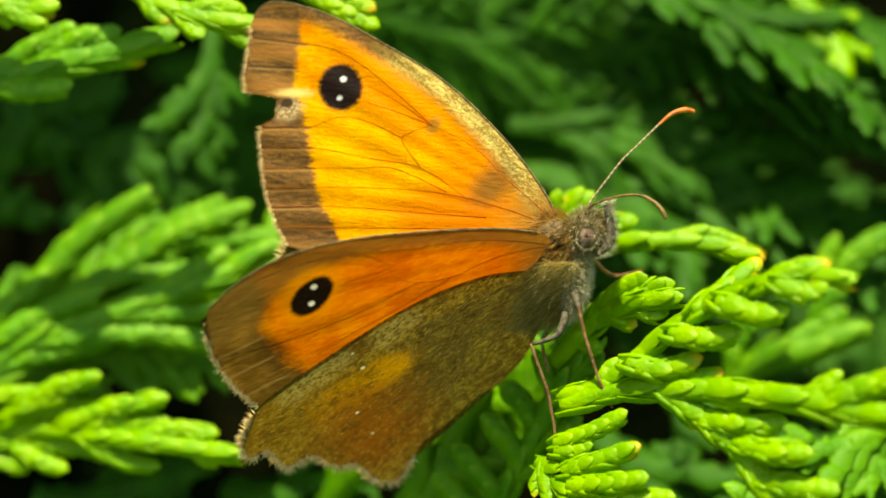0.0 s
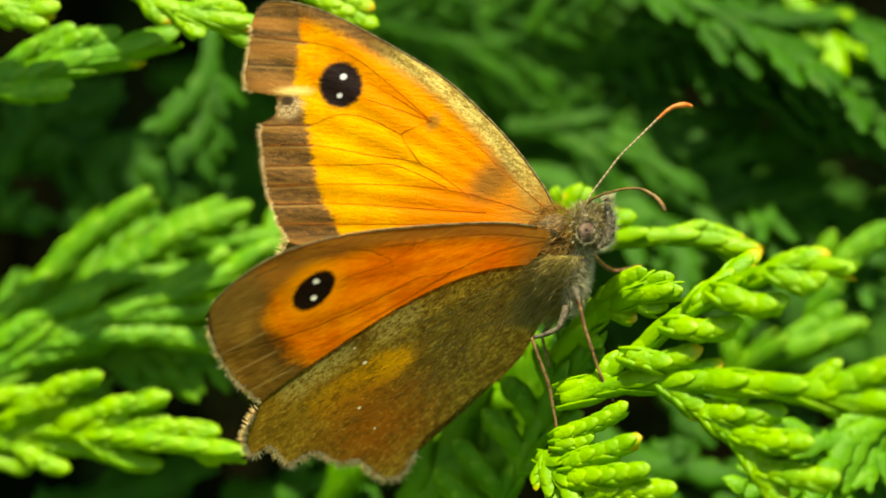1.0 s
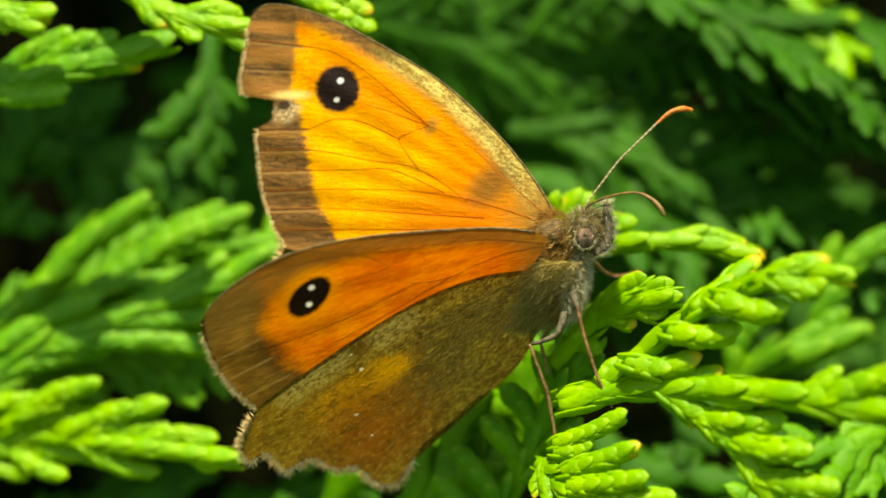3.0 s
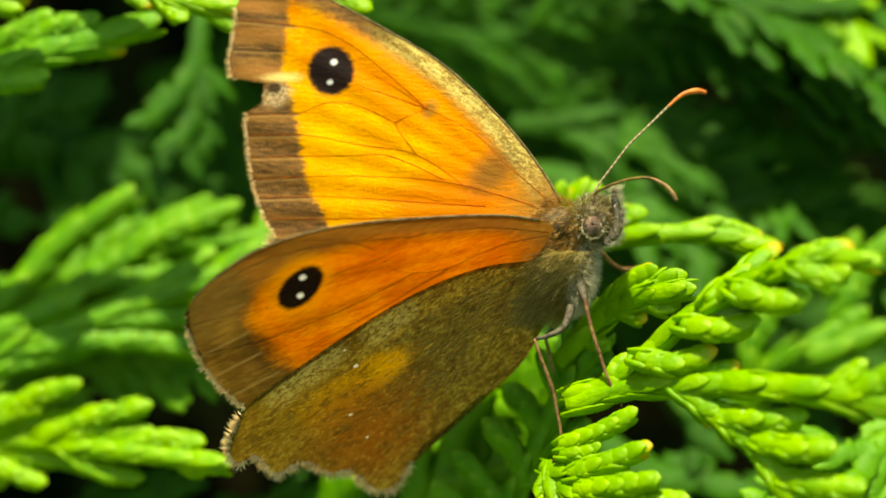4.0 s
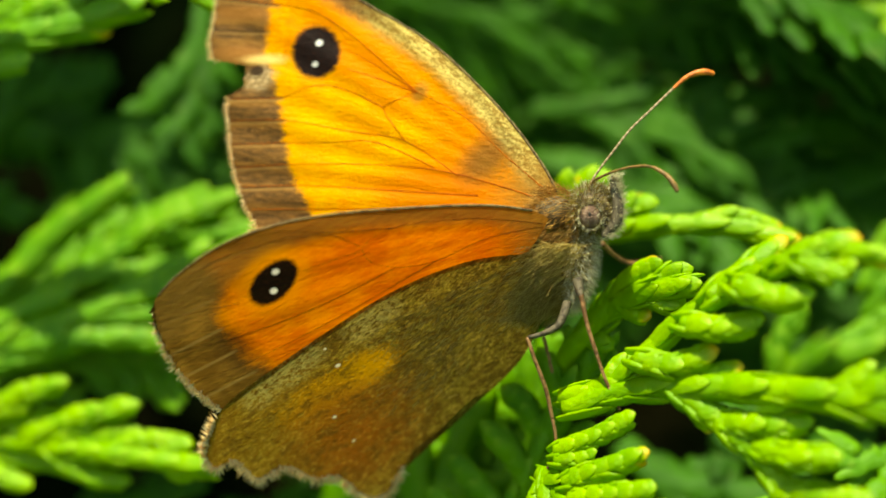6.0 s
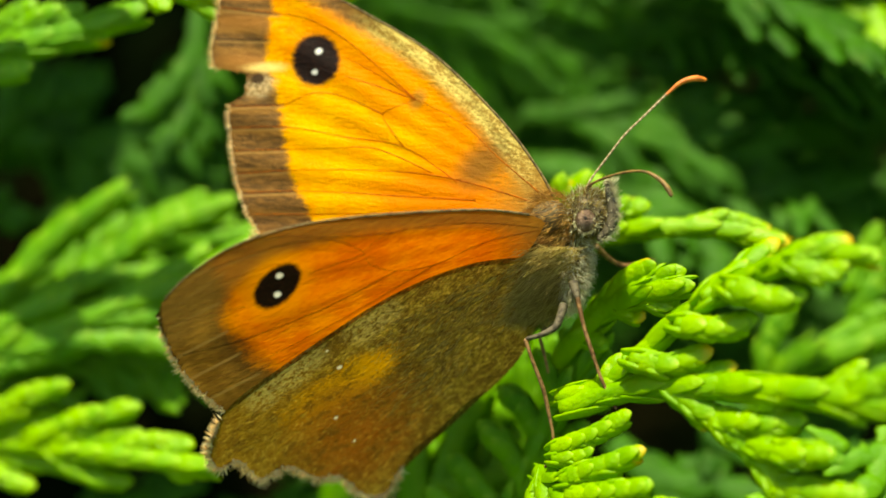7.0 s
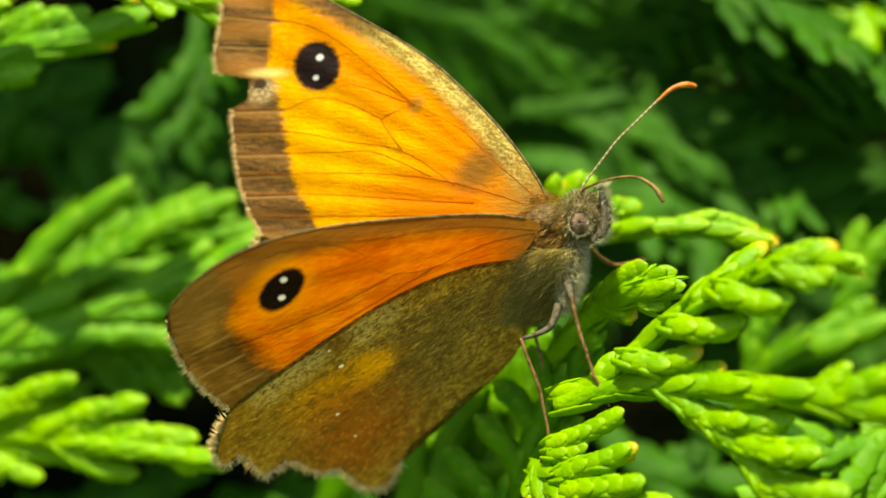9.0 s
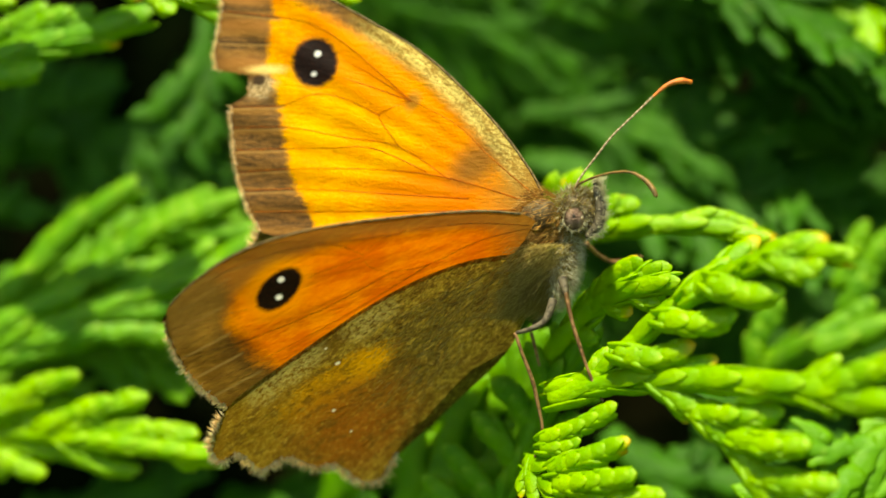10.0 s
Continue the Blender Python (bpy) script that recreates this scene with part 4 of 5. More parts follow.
# sprays under the wings, darkened by leaf colour as if shaded
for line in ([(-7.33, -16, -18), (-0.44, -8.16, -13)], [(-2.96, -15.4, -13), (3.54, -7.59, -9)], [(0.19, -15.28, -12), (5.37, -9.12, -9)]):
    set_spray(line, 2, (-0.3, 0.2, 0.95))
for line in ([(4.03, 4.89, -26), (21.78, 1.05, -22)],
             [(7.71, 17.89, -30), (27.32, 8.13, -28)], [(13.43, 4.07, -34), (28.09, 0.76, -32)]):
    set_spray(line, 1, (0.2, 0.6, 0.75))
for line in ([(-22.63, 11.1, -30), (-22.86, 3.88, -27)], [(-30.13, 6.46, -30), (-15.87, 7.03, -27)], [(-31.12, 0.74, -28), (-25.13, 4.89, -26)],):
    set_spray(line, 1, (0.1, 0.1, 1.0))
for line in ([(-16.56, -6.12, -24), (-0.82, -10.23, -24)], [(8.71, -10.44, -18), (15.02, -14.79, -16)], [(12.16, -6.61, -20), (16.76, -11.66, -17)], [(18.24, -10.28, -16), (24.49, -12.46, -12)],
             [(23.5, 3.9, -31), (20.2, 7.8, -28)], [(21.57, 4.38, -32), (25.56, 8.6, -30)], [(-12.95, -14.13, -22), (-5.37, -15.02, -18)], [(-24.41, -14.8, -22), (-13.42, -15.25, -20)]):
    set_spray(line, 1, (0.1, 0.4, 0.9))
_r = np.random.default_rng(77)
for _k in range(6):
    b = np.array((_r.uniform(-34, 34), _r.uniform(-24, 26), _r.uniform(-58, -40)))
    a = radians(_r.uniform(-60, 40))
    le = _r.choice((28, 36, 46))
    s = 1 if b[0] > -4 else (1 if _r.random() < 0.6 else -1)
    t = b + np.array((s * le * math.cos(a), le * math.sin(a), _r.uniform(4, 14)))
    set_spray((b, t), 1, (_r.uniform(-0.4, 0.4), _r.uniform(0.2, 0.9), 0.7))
# unseen sprays added above the view to shade the depth; the face leans back
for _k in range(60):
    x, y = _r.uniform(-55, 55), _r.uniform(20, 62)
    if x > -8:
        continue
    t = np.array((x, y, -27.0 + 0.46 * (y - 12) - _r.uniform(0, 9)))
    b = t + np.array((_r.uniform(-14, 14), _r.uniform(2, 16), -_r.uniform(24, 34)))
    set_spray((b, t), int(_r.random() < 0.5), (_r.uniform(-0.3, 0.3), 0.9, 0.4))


# ---- the butterfly ----
HINGE_NEAR, HINGE_FAR = (5.5, 0.3, 0.5), (5.6, 1.2, -0.8)
ORIGIN = Vector((5.6, -3.0, -1.2))


def wing(name, label, hinge, slope, costa, outer, trail, material, camber, parent, offset=0.0, ragged=0.05, seed=5, span=18.0, flute=0.03, edge=False, FR=460, whole=None, hair=(0.18, 0.55, 0.032), bare=99.0):
    """A wing: a thin, bowed sheet fanned out from its root; outline in millimetres from the hinge."""
    rng = np.random.default_rng(seed)

    def even(line, n):
        d = np.concatenate([[0], np.cumsum(np.linalg.norm(np.diff(line, axis=0), axis=1))])
        return np.column_stack([np.interp(np.linspace(0, d[-1], n), d, line[:, k]) for k in range(2)])

    na, nt = 64, 220
    c, t = even(curve(costa, 12), na), even(curve(trail, 12), na)[::-1]
    o = even(curve(outer, 16), nt)
    side = np.gradient(o, axis=0)
    side = np.column_stack([-side[:, 1], side[:, 0]]) / np.linalg.norm(side, axis=1, keepdims=True)
    clean = o.copy()
    o[1:-1] += side[1:-1] * rng.normal(size=(nt - 2, 1)) * ragged
    s = np.linspace(0, 1, na)[:, None, None]
    w = np.linspace(0, 1, nt)[None, :, None]
    bulge = clean - ((1 - w[0]) * o[0] + w[0] * o[-1])
    k = np.exp(-0.5 * (np.arange(-30, 31) / 5.0) ** 2)
    wide = np.vstack([bulge[:1]] * 30 + [bulge] + [bulge[-1:]] * 30)
    soft = np.column_stack([np.convolve(wide[:, i], k / k.sum(), mode="valid") for i in range(2)])
    soft -= (1 - w[0]) * soft[0] + w[0] * soft[-1]
    pts = ((1 - w) * c[:, None] + w * t[:, None] + s * soft[None] + s ** 4 * (bulge - soft)[None] + s ** 80 * (o - clean)[None]).reshape(-1, 2)
    far = np.linalg.norm(pts, axis=1)

    def height(p):
        f = np.linalg.norm(p, axis=1) / span
        h = slope[0] * p[:, 0] + slope[1] * p[:, 1] + camber * np.sin(math.pi * np.clip(f, 0, 1)) + offset * np.clip(f * 5, 0, 1)
        ang = np.arctan2(p[:, 1], -p[:, 0] + 0.001)
        return h + flute * np.sin(ang * 46) * np.clip(f * 2 - 0.3, 0, 1) + 0.06 * np.sin(p[:, 0] * 1.1 + p[:, 1] * 0.8) * f

    verts = np.column_stack([pts, height(pts)]) * MM
    faces = [(i * nt + k, i * nt + k + 1, i * nt + nt + k + 1, i * nt + nt + k) for i in range(na - 1) for k in range(nt - 1)]
    me = mesh_of(name, verts, faces, material)
    rim = even(curve(whole, 16), 120) if whole else o[::2]
    floats(me, "margin", np.min(np.linalg.norm(pts[:, None] - rim[None], axis=2), axis=1))
    floats(me, "costa", np.min(np.linalg.norm(pts[:, None] - c[None, ::2], axis=2), axis=1))
    floats(me, "root", far)
    ob = part(name, me, parent, label)
    ob.location = (Vector(hinge) - ORIGIN) * MM
    # pale hairs along the outer edge
    k = rng.integers(1, len(o) - 1, FR)
    k = k[np.min(np.linalg.norm(o[k][:, None] - rim[None], axis=2), axis=1) < 0.3]
    k = k[(o[k, 1] < bare) | (rng.random(len(k)) < 0.12)]
    FR = len(k)
    r2 = o[k] + (o[np.minimum(k + 1, len(o) - 1)] - o[k]) * rng.random((FR, 1))
    tang = o[np.minimum(k + 2, len(o) - 1)] - o[np.maximum(k - 2, 0)]
    outw = np.column_stack([-tang[:, 1], tang[:, 0]])
    outw *= np.sign(np.sum(outw * r2, axis=1))[:, None]
    outw /= np.linalg.norm(outw, axis=1, keepdims=True) + 1e-9
    r2 = r2 - outw * 0.06
    roots = np.column_stack([r2, height(r2)]) * MM
    ways = np.column_stack([outw, np.zeros(FR)]) + rng.normal(size=(FR, 3)) * 0.28
    fr = part("fringe", hairs("fringe", roots, ways, rng.uniform(hair[0], hair[1], FR) * MM, hair[2] * MM, FRINGE, None, rng), ob, "pale hairy wing fringe")
    tagged(fr, kind="stuff")

    def vein(points, radius=0.035, mat=VEIN, start=1.4):
        p = curve(points, 10)
        q = np.column_stack([p, height(p)])
        part("vein", tube("vein", [tuple(v) for v in q[::2]] , (radius * start, radius, radius * 0.7), mat, 5, 2), ob)
    if edge:
        vein(costa[1:-1:1], 0.045, COSTA)
    return ob, vein, height


def build_butterfly():
    top = new("butterfly")
    top.matrix_world = FACE @ Matrix.Translation(ORIGIN * MM)
    tagged(top, "orange and brown gatekeeper-type butterfly with eyespots and a torn wing", "butterfly")
    rel = lambda pts: [tuple(Vector(p) - ORIGIN) for p in pts]

    _, vein, _ = wing("forewing", "raised forewing, orange upperside, brown torn margin", HINGE_FAR, (0.136, -0.06),
        [(0.12, 0.11), (0.09, 0.54), (-0.58, 1.82), (-2.28, 4.12), (-5.14, 7.02), (-8.02, 8.93), (-10.93, 10.57), (-12.98, 11.33), (-14.45, 11.53), (-15.19, 11.13), (-15.48, 10.34)],
        [(-15.48, 10.34), (-15.62, 9.02), (-15.82, 7.85), (-15.78, 7.04), (-15.7, 6.83), (-14.31, 6.61), (-14.17, 6.55), (-14.14, 6.44), (-14.22, 5.59), (-14.28, 5.5), (-14.89, 5.16), (-14.98, 5.04), (-15.01, 4.05), (-14.82, 2.6), (-14.58, 1.29), (-14.11, -0.01), (-13.52, -1.03)],
        [(-13.52, -1.03), (-12.06, -1.46), (-9.45, -1.75), (-6.29, -2.03), (-3.43, -1.74), (-1.16, -0.89), (0.12, 0.11)],
        FAR_WING, 0.25, top, 0.0, 0.045, 5, flute=0.055, edge=True, FR=900, hair=(0.12, 0.34, 0.014),
        whole=[(-15.48, 10.34), (-15.62, 9.02), (-15.79, 7.85), (-15.72, 6.54), (-15.36, 5.37), (-15.12, 4.35), (-14.97, 3.33), (-14.82, 2.6), (-14.58, 1.29), (-14.11, -0.01), (-13.52, -1.03)])
    for pts in ([(-0.02, -0.03), (-2.29, 0.77), (-5.14, 1.55), (-8.3, 1.88), (-11.93, 1.95), (-14.7, 1.84)], [(-4.28, 1.26), (-6.72, 2.91), (-9.46, 3.44), (-12.08, 3.95), (-14.86, 4)],
                [(-5.43, 1.7), (-8.02, 2.86), (-10.33, 2.93), (-14.71, 2.92)], [(-6.72, 2.91), (-7.67, 4.3), (-7.3, 4.7), (-6.15, 5.1)],
                [(-7.67, 4.44), (-9.47, 5.32), (-10.92, 5.54), (-12.52, 5.03), (-14.86, 5.01)], [(-6.15, 5.1), (-8.02, 5.8), (-9.47, 6.28)],
                [(-6.15, 5.1), (-8.02, 6.38), (-9.53, 7.21)], [(-6.15, 5.1), (-9.18, 7.78), (-10.93, 8.91), (-12.54, 9.34), (-15.47, 9.72)],
                [(-0.16, 0.39), (-2.29, 2.26), (-4, 3.93), (-6.15, 5.1)], [(-3.43, 0.4), (-6.29, 0.61), (-10.91, 0.96), (-14.26, 0.97)], [(-0.02, -0.18), (-2.86, -0.17), (-8.01, -0.14), (-13.82, -0.07)]):
        vein(pts, 0.021)
    fore, vein, _ = wing("forewing", "lowered forewing, orange underside, brown edge", HINGE_NEAR, (-0.4, 0.75),
        [(-0.13, 0.15), (-0.86, 0.51), (-2.84, 0.7), (-6.16, 0.55), (-9.14, 0.27), (-11.55, -0.19), (-13.7, -0.95), (-15.6, -2.16), (-16.65, -3.12), (-16.96, -3.8)],
        [(-16.96, -3.8), (-16.92, -4.64), (-16.62, -5.56), (-16.16, -6.52), (-15.47, -7.47), (-14.69, -8.17)],
        [(-14.69, -8.17), (-14.01, -7.71), (-12.17, -6.43), (-10.05, -5.02), (-7.8, -3.61), (-5.56, -2.49), (-3.31, -1.73), (-1.32, -1.43), (-0.13, 0.15)],
        NEAR_WING, 0.7, top, 0.0, 0.06, 6, edge=True, FR=420, bare=-4.6, hair=(0.14, 0.42, 0.024))
    for pts in ([(-0.41, -0.05), (-3.39, 0.14), (-6.71, -0.27), (-8.09, -1.1)], [(-8.09, -1.1), (-9.43, -0.6), (-11.58, -0.87), (-14, -1.63), (-16.03, -2.85)], [(-6.71, -0.27), (-9.16, -0.49), (-11.57, -0.49), (-13.71, -1.22)],
                [(-13.3, -3.46), (-14.91, -3.78), (-16.73, -4.23)], [(-8.09, -1.24), (-9.46, -1.7), (-10.56, -2.09)], [(-6.72, -1.94), (-10.06, -3.61), (-13.37, -4.85), (-16.49, -5.65)], [(-5.05, -1.67), (-8.97, -3.91), (-12.88, -5.86), (-15.78, -6.96)],
                [(-0.41, -0.16), (-2.81, -0.69), (-5.05, -1.67), (-6.72, -1.94), (-7.82, -1.66), (-8.09, -1.1)]):
        vein(pts, 0.009, VEIN_PALE)

    hind, _, hh = wing("hindwing", "brown mottled hindwing underside with tiny white dots", HINGE_NEAR, (-0.4, 0.75),
        [(-0.34, -1.35), (-1.37, -1.37), (-3.36, -1.62), (-5.61, -2.37), (-7.85, -3.49), (-10.1, -4.9), (-12.22, -6.31), (-14.06, -7.59), (-14.88, -8.46)],
        [(-14.88, -8.46), (-15.38, -9.5), (-15.6, -10.4), (-15.19, -10.94), (-14.5, -10.53), (-14.07, -10.79), (-13.62, -11.43), (-13.03, -11.33), (-12.7, -11.03), (-11.99, -10.94), (-11.3, -11.34), (-10.73, -11.55), (-10.24, -11.38), (-9.72, -11.59), (-9.01, -12.32), (-8.29, -12.51), (-7.63, -12.19), (-6.94, -10.88)],
        [(-6.94, -10.88), (-6.21, -9.97), (-4.15, -8.48), (-2.69, -7.29), (-1.54, -6.1), (-0.84, -4.91), (-0.26, -3.73), (0.11, -2.56), (-0.34, -1.35)],
        HIND_WING, 0.68, top, 0.04, 0.05, 7, FR=900)
    # long hairs at the root of the hindwing
    rng = np.random.default_rng(9)
    n = 1300
    f = rng.random(n) ** 0.7
    px = np.column_stack([-0.3 - 6.5 * f, -0.6 - 5.0 * f]) + np.column_stack([rng.normal(size=n) * 0.6, rng.normal(size=n) * 1.6]) * (0.35 + f[:, None])
    keep = (px[:, 1] < 0.45 * px[:, 0] - 1.0) & (px[:, 1] > 1.25 * px[:, 0] * 0.8 - 3.4) & (px[:, 0] < 0.2)
    px = px[keep]
    roots = np.column_stack([px, hh(px) + 0.03]) * MM
    ways = np.column_stack([-0.75 + rng.normal(size=len(px)) * 0.25, -0.65 + rng.normal(size=len(px)) * 0.25, 0.35 + 0.2 * rng.random(len(px)) - 0.6 * 0.4])
    tagged(part("hair", hairs("hair", roots, ways, rng.uniform(0.35, 0.8, len(px)) * MM, 0.012 * MM, FUR, None, rng), hind, "olive-brown hair on the wing root"), kind="stuff")
    n = 2700
    f = rng.random(n)
    px = np.column_stack([0.25 - 1.2 * f + rng.normal(size=n) * 0.55, -0.9 - 3.4 * f])
    roots = np.column_stack([px, hh(px) + 0.2 + 0.25 * rng.random(n) + 0.75 * np.clip((px[:, 0] + 0.6) / 1.2, 0, 1)]) * MM
    ways = np.column_stack([-0.8 + rng.normal(size=n) * 0.3, -0.5 + rng.normal(size=n) * 0.3, 0.25 + 0.2 * rng.normal(size=n)])
    tagged(part("root_hair", hairs("root_hair", roots, ways, rng.uniform(0.4, 1.1, n) * MM, 0.012 * MM, FUR_ROOT, None, rng), hind, "long olive hair where the wing meets the body"), kind="stuff")

    wing("hindwing", "brown hindwing on the raised side", HINGE_FAR, (0.12, 0.10),
        [(0, -0.4), (-2.5, -0.2), (-6, 0.3), (-10, 0.2), (-13.5, -0.6)],
        [(-13.5, -0.6), (-14.0, -2.2), (-13.2, -4.0), (-11.6, -5.2), (-9.6, -6.4), (-7.6, -7.2), (-6.4, -7.4)],
        [(-6.4, -7.4), (-4.5, -6.0), (-2.5, -4.2), (-0.8, -2.2), (0, -0.4)],
        HIND_WING, 0.2, top, -0.25, 0.035, 8)

    # body
    body = lambda name, px, radii, mat, turn, label="", lump=0.06: part(name, ball(name, tuple(Vector(px) - ORIGIN), radii, mat, turn, lump), top, label)
    thorax = body("thorax", (6.0, -1.45, -1.5), (2.1, 1.12, 1.05), SKIN, 62, "furry olive-grey thorax")
    abdomen = body("abdomen", (2.79, -4.33, -3.2), (4.6, 1.0, 1.0), SKIN, 38, "slim brown abdomen between the wings")
    head = body("head", (7.34, 0.82, -0.3), (0.95, 1.05, 0.9), SKIN, 0, "furry grey head")
    eye = part("eye", ball("eye", tuple(Vector((7.17, 0.56, 0.42)) - ORIGIN), (0.47, 0.52, 0.46), EYE, 10, 0.0), head, "grey-brown compound eye")
    part("eye_mark", ball("eye_mark", tuple(Vector((7.14, 0.66, 0.86)) - ORIGIN), (0.07, 0.10, 0.06), PUPIL, 10, 0.0, 8, 10), eye)

    rng = np.random.default_rng(41)
    a = rng.uniform(0, 2 * math.pi, 260)
    c = np.array(Vector((7.17, 0.56, 0.42)) - ORIGIN)
    ring = c + np.column_stack([0.49 * np.cos(a), 0.54 * np.sin(a), rng.uniform(-0.05, 0.18, 260)])
    ways = np.column_stack([np.cos(a) * 0.6, np.sin(a) * 0.6, np.full(260, 0.75)]) + rng.normal(size=(260, 3)) * 0.35
    tagged(part("eye_ring_hair", hairs("eye_ring_hair", ring * MM, ways, rng.uniform(0.12, 0.3, 260) * MM, 0.014 * MM, FUR_PALE, None, rng), head, "pale hairs round the eye"), kind="stuff")

    def coat(name, owner, px, radii, turn, count, length, mat, flow, seed, label, width=0.011):
        rng = np.random.default_rng(seed)
        c = np.array(Vector(px) - ORIGIN)
        n = rng.normal(size=(count, 3))
        n /= np.linalg.norm(n, axis=1, keepdims=True)
        a = radians(turn)
        rot = np.array(((math.cos(a), -math.sin(a), 0), (math.sin(a), math.cos(a), 0), (0, 0, 1)))
        r = (n * np.array(radii)) @ rot.T + c
        w = (n / np.array(radii)) @ rot.T
        w = w / np.linalg.norm(w, axis=1, keepdims=True) * 0.55 + np.array(flow) + rng.normal(size=(count, 3)) * 0.28
        tagged(part(name, hairs(name, r * MM, w, rng.uniform(*length, count) * MM, width * MM, mat, np.array((0, -0.3, 0)), rng), owner, label), kind="stuff")

    body("wing_root", (5.5, 0.8, -0.7), (0.9, 0.7, 0.65), SKIN, 20, "brown furry root of the wings")
    coat("fur", thorax, (6.0, -1.4, -1.45), (2.15, 1.15, 1.1), 66, 6000, (0.28, 0.72), FUR, (-0.55, -0.6, 0.1), 21, "long olive-grey fur")
    coat("breast_fur", thorax, (6.72, -1.5, -0.85), (2.0, 0.62, 0.95), 80, 3600, (0.2, 0.5), FUR_PALE, (0.25, -0.35, 0.05), 22, "pale grey breast fur")
    coat("fur", head, (7.26, 0.88, -0.35), (0.98, 1.1, 0.88), 0, 1500, (0.2, 0.5), FUR, (0.1, 0.1, 0.0), 23, "short grey fur", 0.014)
    coat("pale_fur", head, (7.26, 0.88, -0.35), (0.98, 1.1, 0.88), 0, 800, (0.25, 0.55), FUR_PALE, (0.1, 0.15, 0.0), 25, "scattered pale hairs", 0.013)
    coat("collar_fur", thorax, (5.75, 0.7, -0.5), (1.05, 1.25, 0.85), 30, 1300, (0.3, 0.75), FUR_GOLD, (-0.7, -0.1, 0.2), 24, "golden-brown collar fur")

    for d, lab in ((0.35, "hairy grey palp"), (-0.9, "hairy grey palp")):
        pts = rel([(7.74, -0.31, 0), (8.25, 0.25, 0), (8.39, 1.02, 0), (8.22, 1.78, 0), (8.14, 2.35, 0)])
        pts = [(x, y, z + d) for x, y, z in pts]
        palp = part("palp", tube("palp", pts, (0.16, 0.26, 0.26, 0.18, 0.06), THIGH, 8, 6), head, lab)
        line = curve(pts, 12)
        rng = np.random.default_rng(31)
        k = rng.integers(0, len(line), 700)
        ways = rng.normal(size=(700, 3)) * 0.5 + np.array((0.75, 0.1, 0.0))
        tagged(part("palp_hair", hairs("palp_hair", (line[k] + rng.normal(size=(700, 3)) * 0.08) * MM, ways, rng.uniform(0.25, 0.6, 700) * MM, 0.012 * MM, FUR_PALE, None, rng), palp), kind="stuff")

    ant = part("antenna", tube("antenna", rel([(7.12, 1.45, 0.0), (7.26, 2.12, 0.0), (7.52, 2.57, -0.1), (8.24, 3.51, -0.2), (8.96, 4.42, -0.4), (9.83, 5.26, -0.6), (10.42, 5.83, -0.8), (10.9, 6.29, -0.9)]), (0.06, 0.05, 0.05, 0.06), RING, 8, 8), head, "thin antenna ringed pale and dark")
    part("club", tube("club", rel([(10.85, 6.24, -0.9), (11.43, 6.74, -1.0), (11.87, 6.96, -1.1), (12.31, 7.03, -1.2), (12.7, 6.96, -1.3)]), (0.06, 0.10, 0.13, 0.15, 0.10), CLUB, 8, 10), ant, "orange antenna club")
    feeler = ant = part("antenna", tube("antenna", rel([(7.12, 1.55, 0.0), (7.28, 2.06, 0.2), (7.63, 2.28, 0.5), (8.16, 2.47, 0.9), (8.83, 2.63, 1.3), (9.49, 2.67, 1.7), (10.0, 2.56, 2.0)]), (0.07, 0.06, 0.06, 0.07), HORN, 8, 12), head, "brown curved antenna")
    part("club", tube("club", rel([(9.9, 2.6, 1.95), (10.42, 2.25, 2.2), (10.74, 1.85, 2.4), (10.89, 1.52, 2.5)]), (0.07, 0.11, 0.13, 0.10), HORN, 8, 10), ant, "brown antenna club")

    def leg(segments, label):
        first = None
        for nm, pts, rad, mat in segments:
            ob = part(nm, tube(nm, rel(pts), rad, mat, 8, 8), first or top, label if first is None else "")
            first = first or ob
    leg((("leg", [(6.15, -3.22, 0.2), (5.79, -4.13, 0.6), (5.17, -4.52, 0.7), (4.44, -4.72, 0.6)], (0.22, 0.17, 0.13, 0.09), THIGH),
         ("shin", [(4.39, -4.75, 0.6), (4.72, -5.74, 0.6), (5.18, -7.01, 0.4), (5.45, -8.3, 0.2)], (0.09, 0.085, 0.10, 0.085), LEG),
         ("foot", [(5.45, -8.3, 0.2), (5.59, -9.15, 0.1), (5.48, -9.92, 0), (5.21, -10.5, -0.1)], (0.08, 0.075, 0.075, 0.06), LEG)), "jointed brown leg with a grey furry thigh")
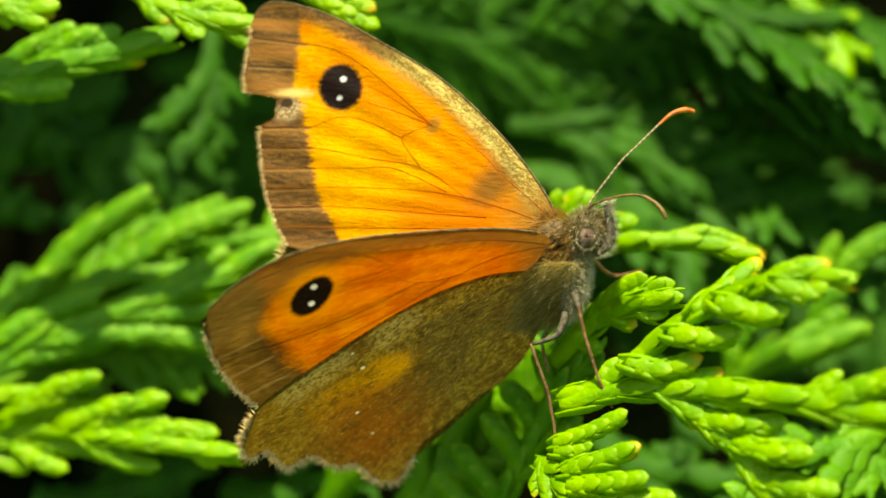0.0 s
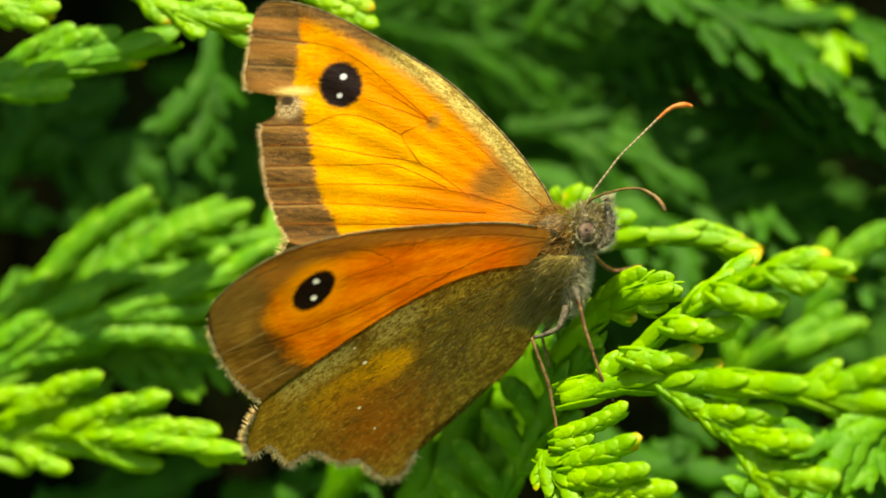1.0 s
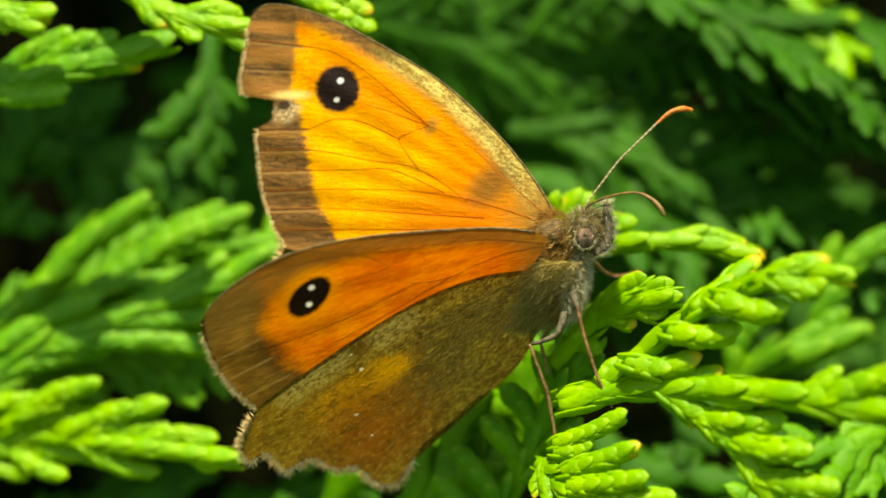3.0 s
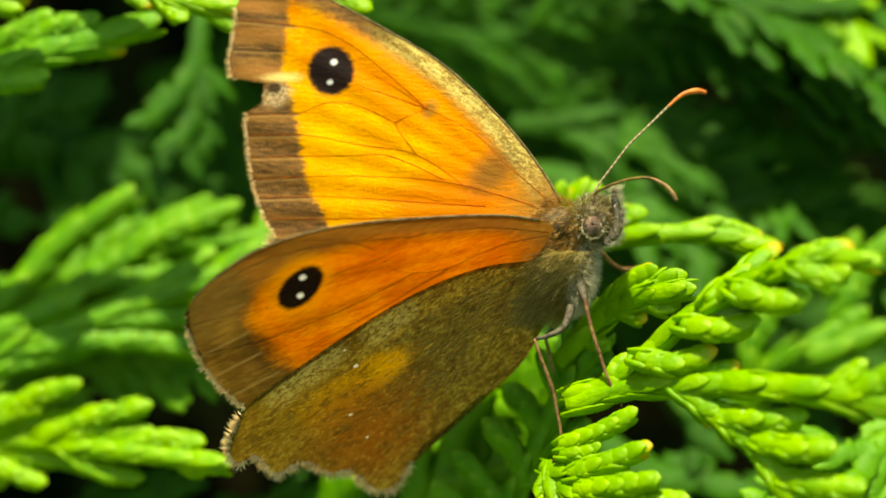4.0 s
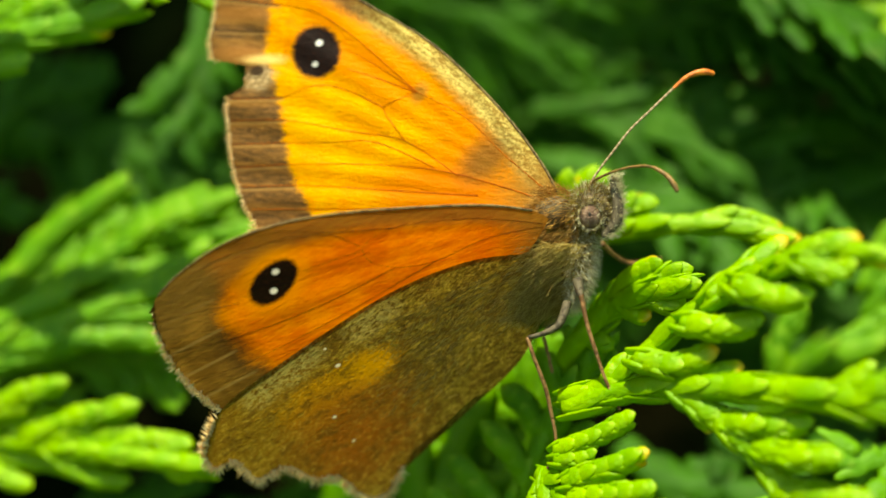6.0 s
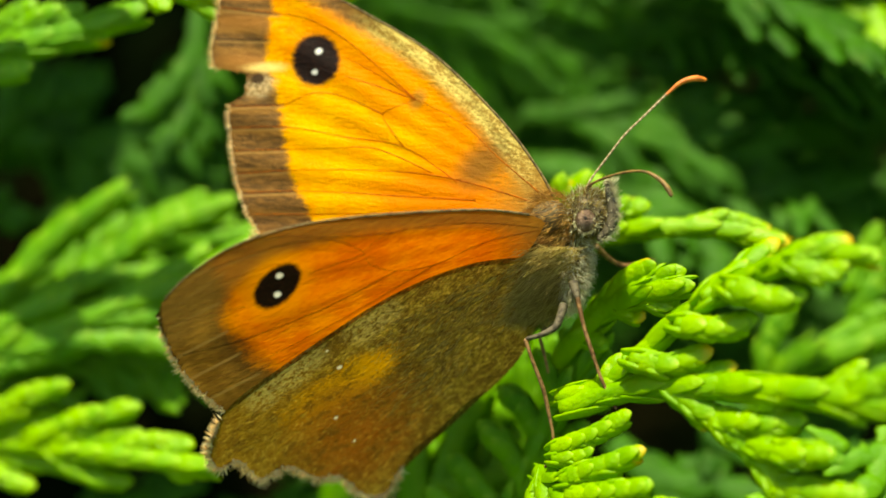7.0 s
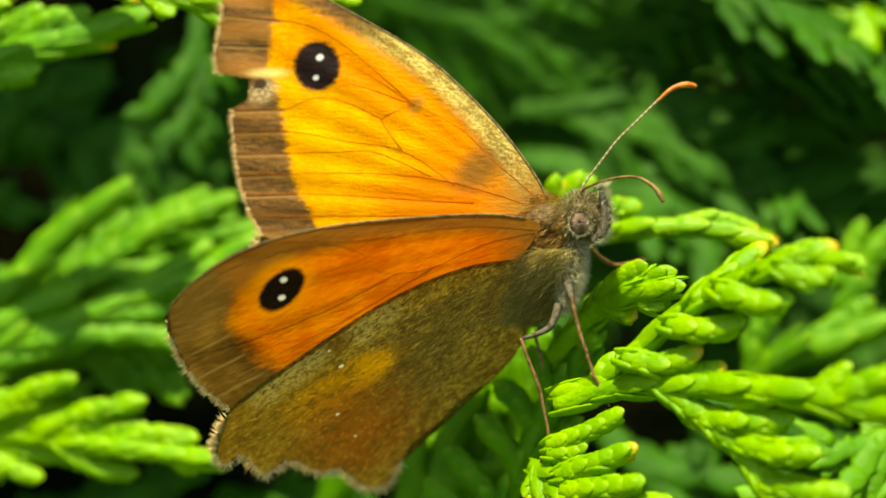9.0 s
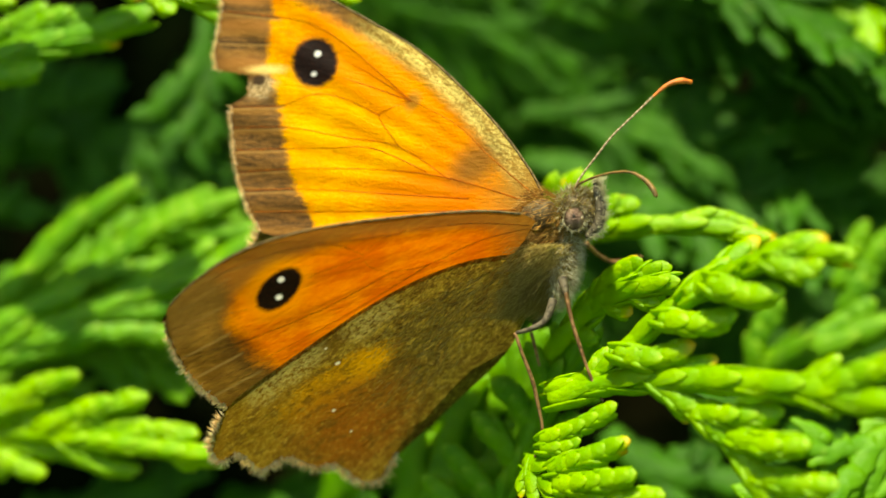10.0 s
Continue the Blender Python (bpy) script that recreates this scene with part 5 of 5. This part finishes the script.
    leg((("leg", [(6.59, -2.23, 0.4), (6.74, -2.92, 0.8)], (0.26, 0.15), THIGH),
         ("shin", [(6.74, -2.86, 0.8), (7.01, -4.18, 0.9), (7.4, -5.44, 0.9)], (0.12, 0.09, 0.10), LEG),
         ("foot", [(7.4, -5.44, 0.9), (7.74, -6.48, 0.9), (8.16, -7.4, 0.9), (8.41, -7.88, 0.9)], (0.09, 0.08, 0.07, 0.05), LEG)), "straight brown leg reaching down to the spray")
    leg((("leg", [(7.68, -0.55, -2.5), (8.22, -1.05, -3.5)], (0.15, 0.11), LEG),
         ("shin", [(8.19, -1.02, -3.5), (8.84, -1.38, -4.4), (9.62, -1.33, -5)], (0.11, 0.10, 0.08), LEG),
         ("foot", [(9.62, -1.33, -5), (10.08, -1.18, -5.2), (10.45, -1.15, -5.4)], (0.08, 0.06, 0.04), LEG)), "bent brown front leg")
    leg((("leg", [(5.92, -3.42, -2), (5.09, -4.6, -2.6)], (0.2, 0.1), THIGH),
         ("shin", [(5.03, -4.74, -2.6), (5.21, -5.47, -2.8), (5.4, -6.36, -3.2)], (0.09, 0.08, 0.07), LEG)), "brown leg on the far side")
    return top, fore, hind, feeler


BUTTERFLY, FORE, HIND, FEELER = build_butterfly()
cam.data.dof.focus_object = FORE


def motions():
    """The near wings move a little about their hinge; one antenna sways."""
    hinge = Matrix.Translation((Vector(HINGE_NEAR) - ORIGIN) * MM)
    turn = lambda a: hinge @ Matrix.Rotation(radians(a), 4, Vector((0.60, 0.77, 0.23)))
    rows = [(0.0, 0.0), (2.5, 0.0), (5.0, 0.0), (7.5, 0.0), (8.5, 0.1), (9.0, 0.5), (9.2, 2.0), (9.4, 4.0), (9.6, 4.3), (10.0, 4.2)]
    for ob in (FORE, HIND):
        walk(ob, [(t, turn(a)) for t, a in rows])
    foot = (Vector((7.12, 1.55, 0.0)) - ORIGIN) * MM
    sway = lambda a: Matrix.Translation(foot) @ Matrix.Rotation(radians(a), 4, 'Z') @ Matrix.Translation(-foot)
    rows = [(0.0, 0.0), (1.0, 0.3), (2.5, 0.8), (4.0, 1.6), (4.5, 1.7), (5.5, 0.8), (7.0, 0.0), (8.5, -0.5), (10.0, -1.0)]
    walk(FEELER, [(t, sway(a)) for t, a in rows])


motions()
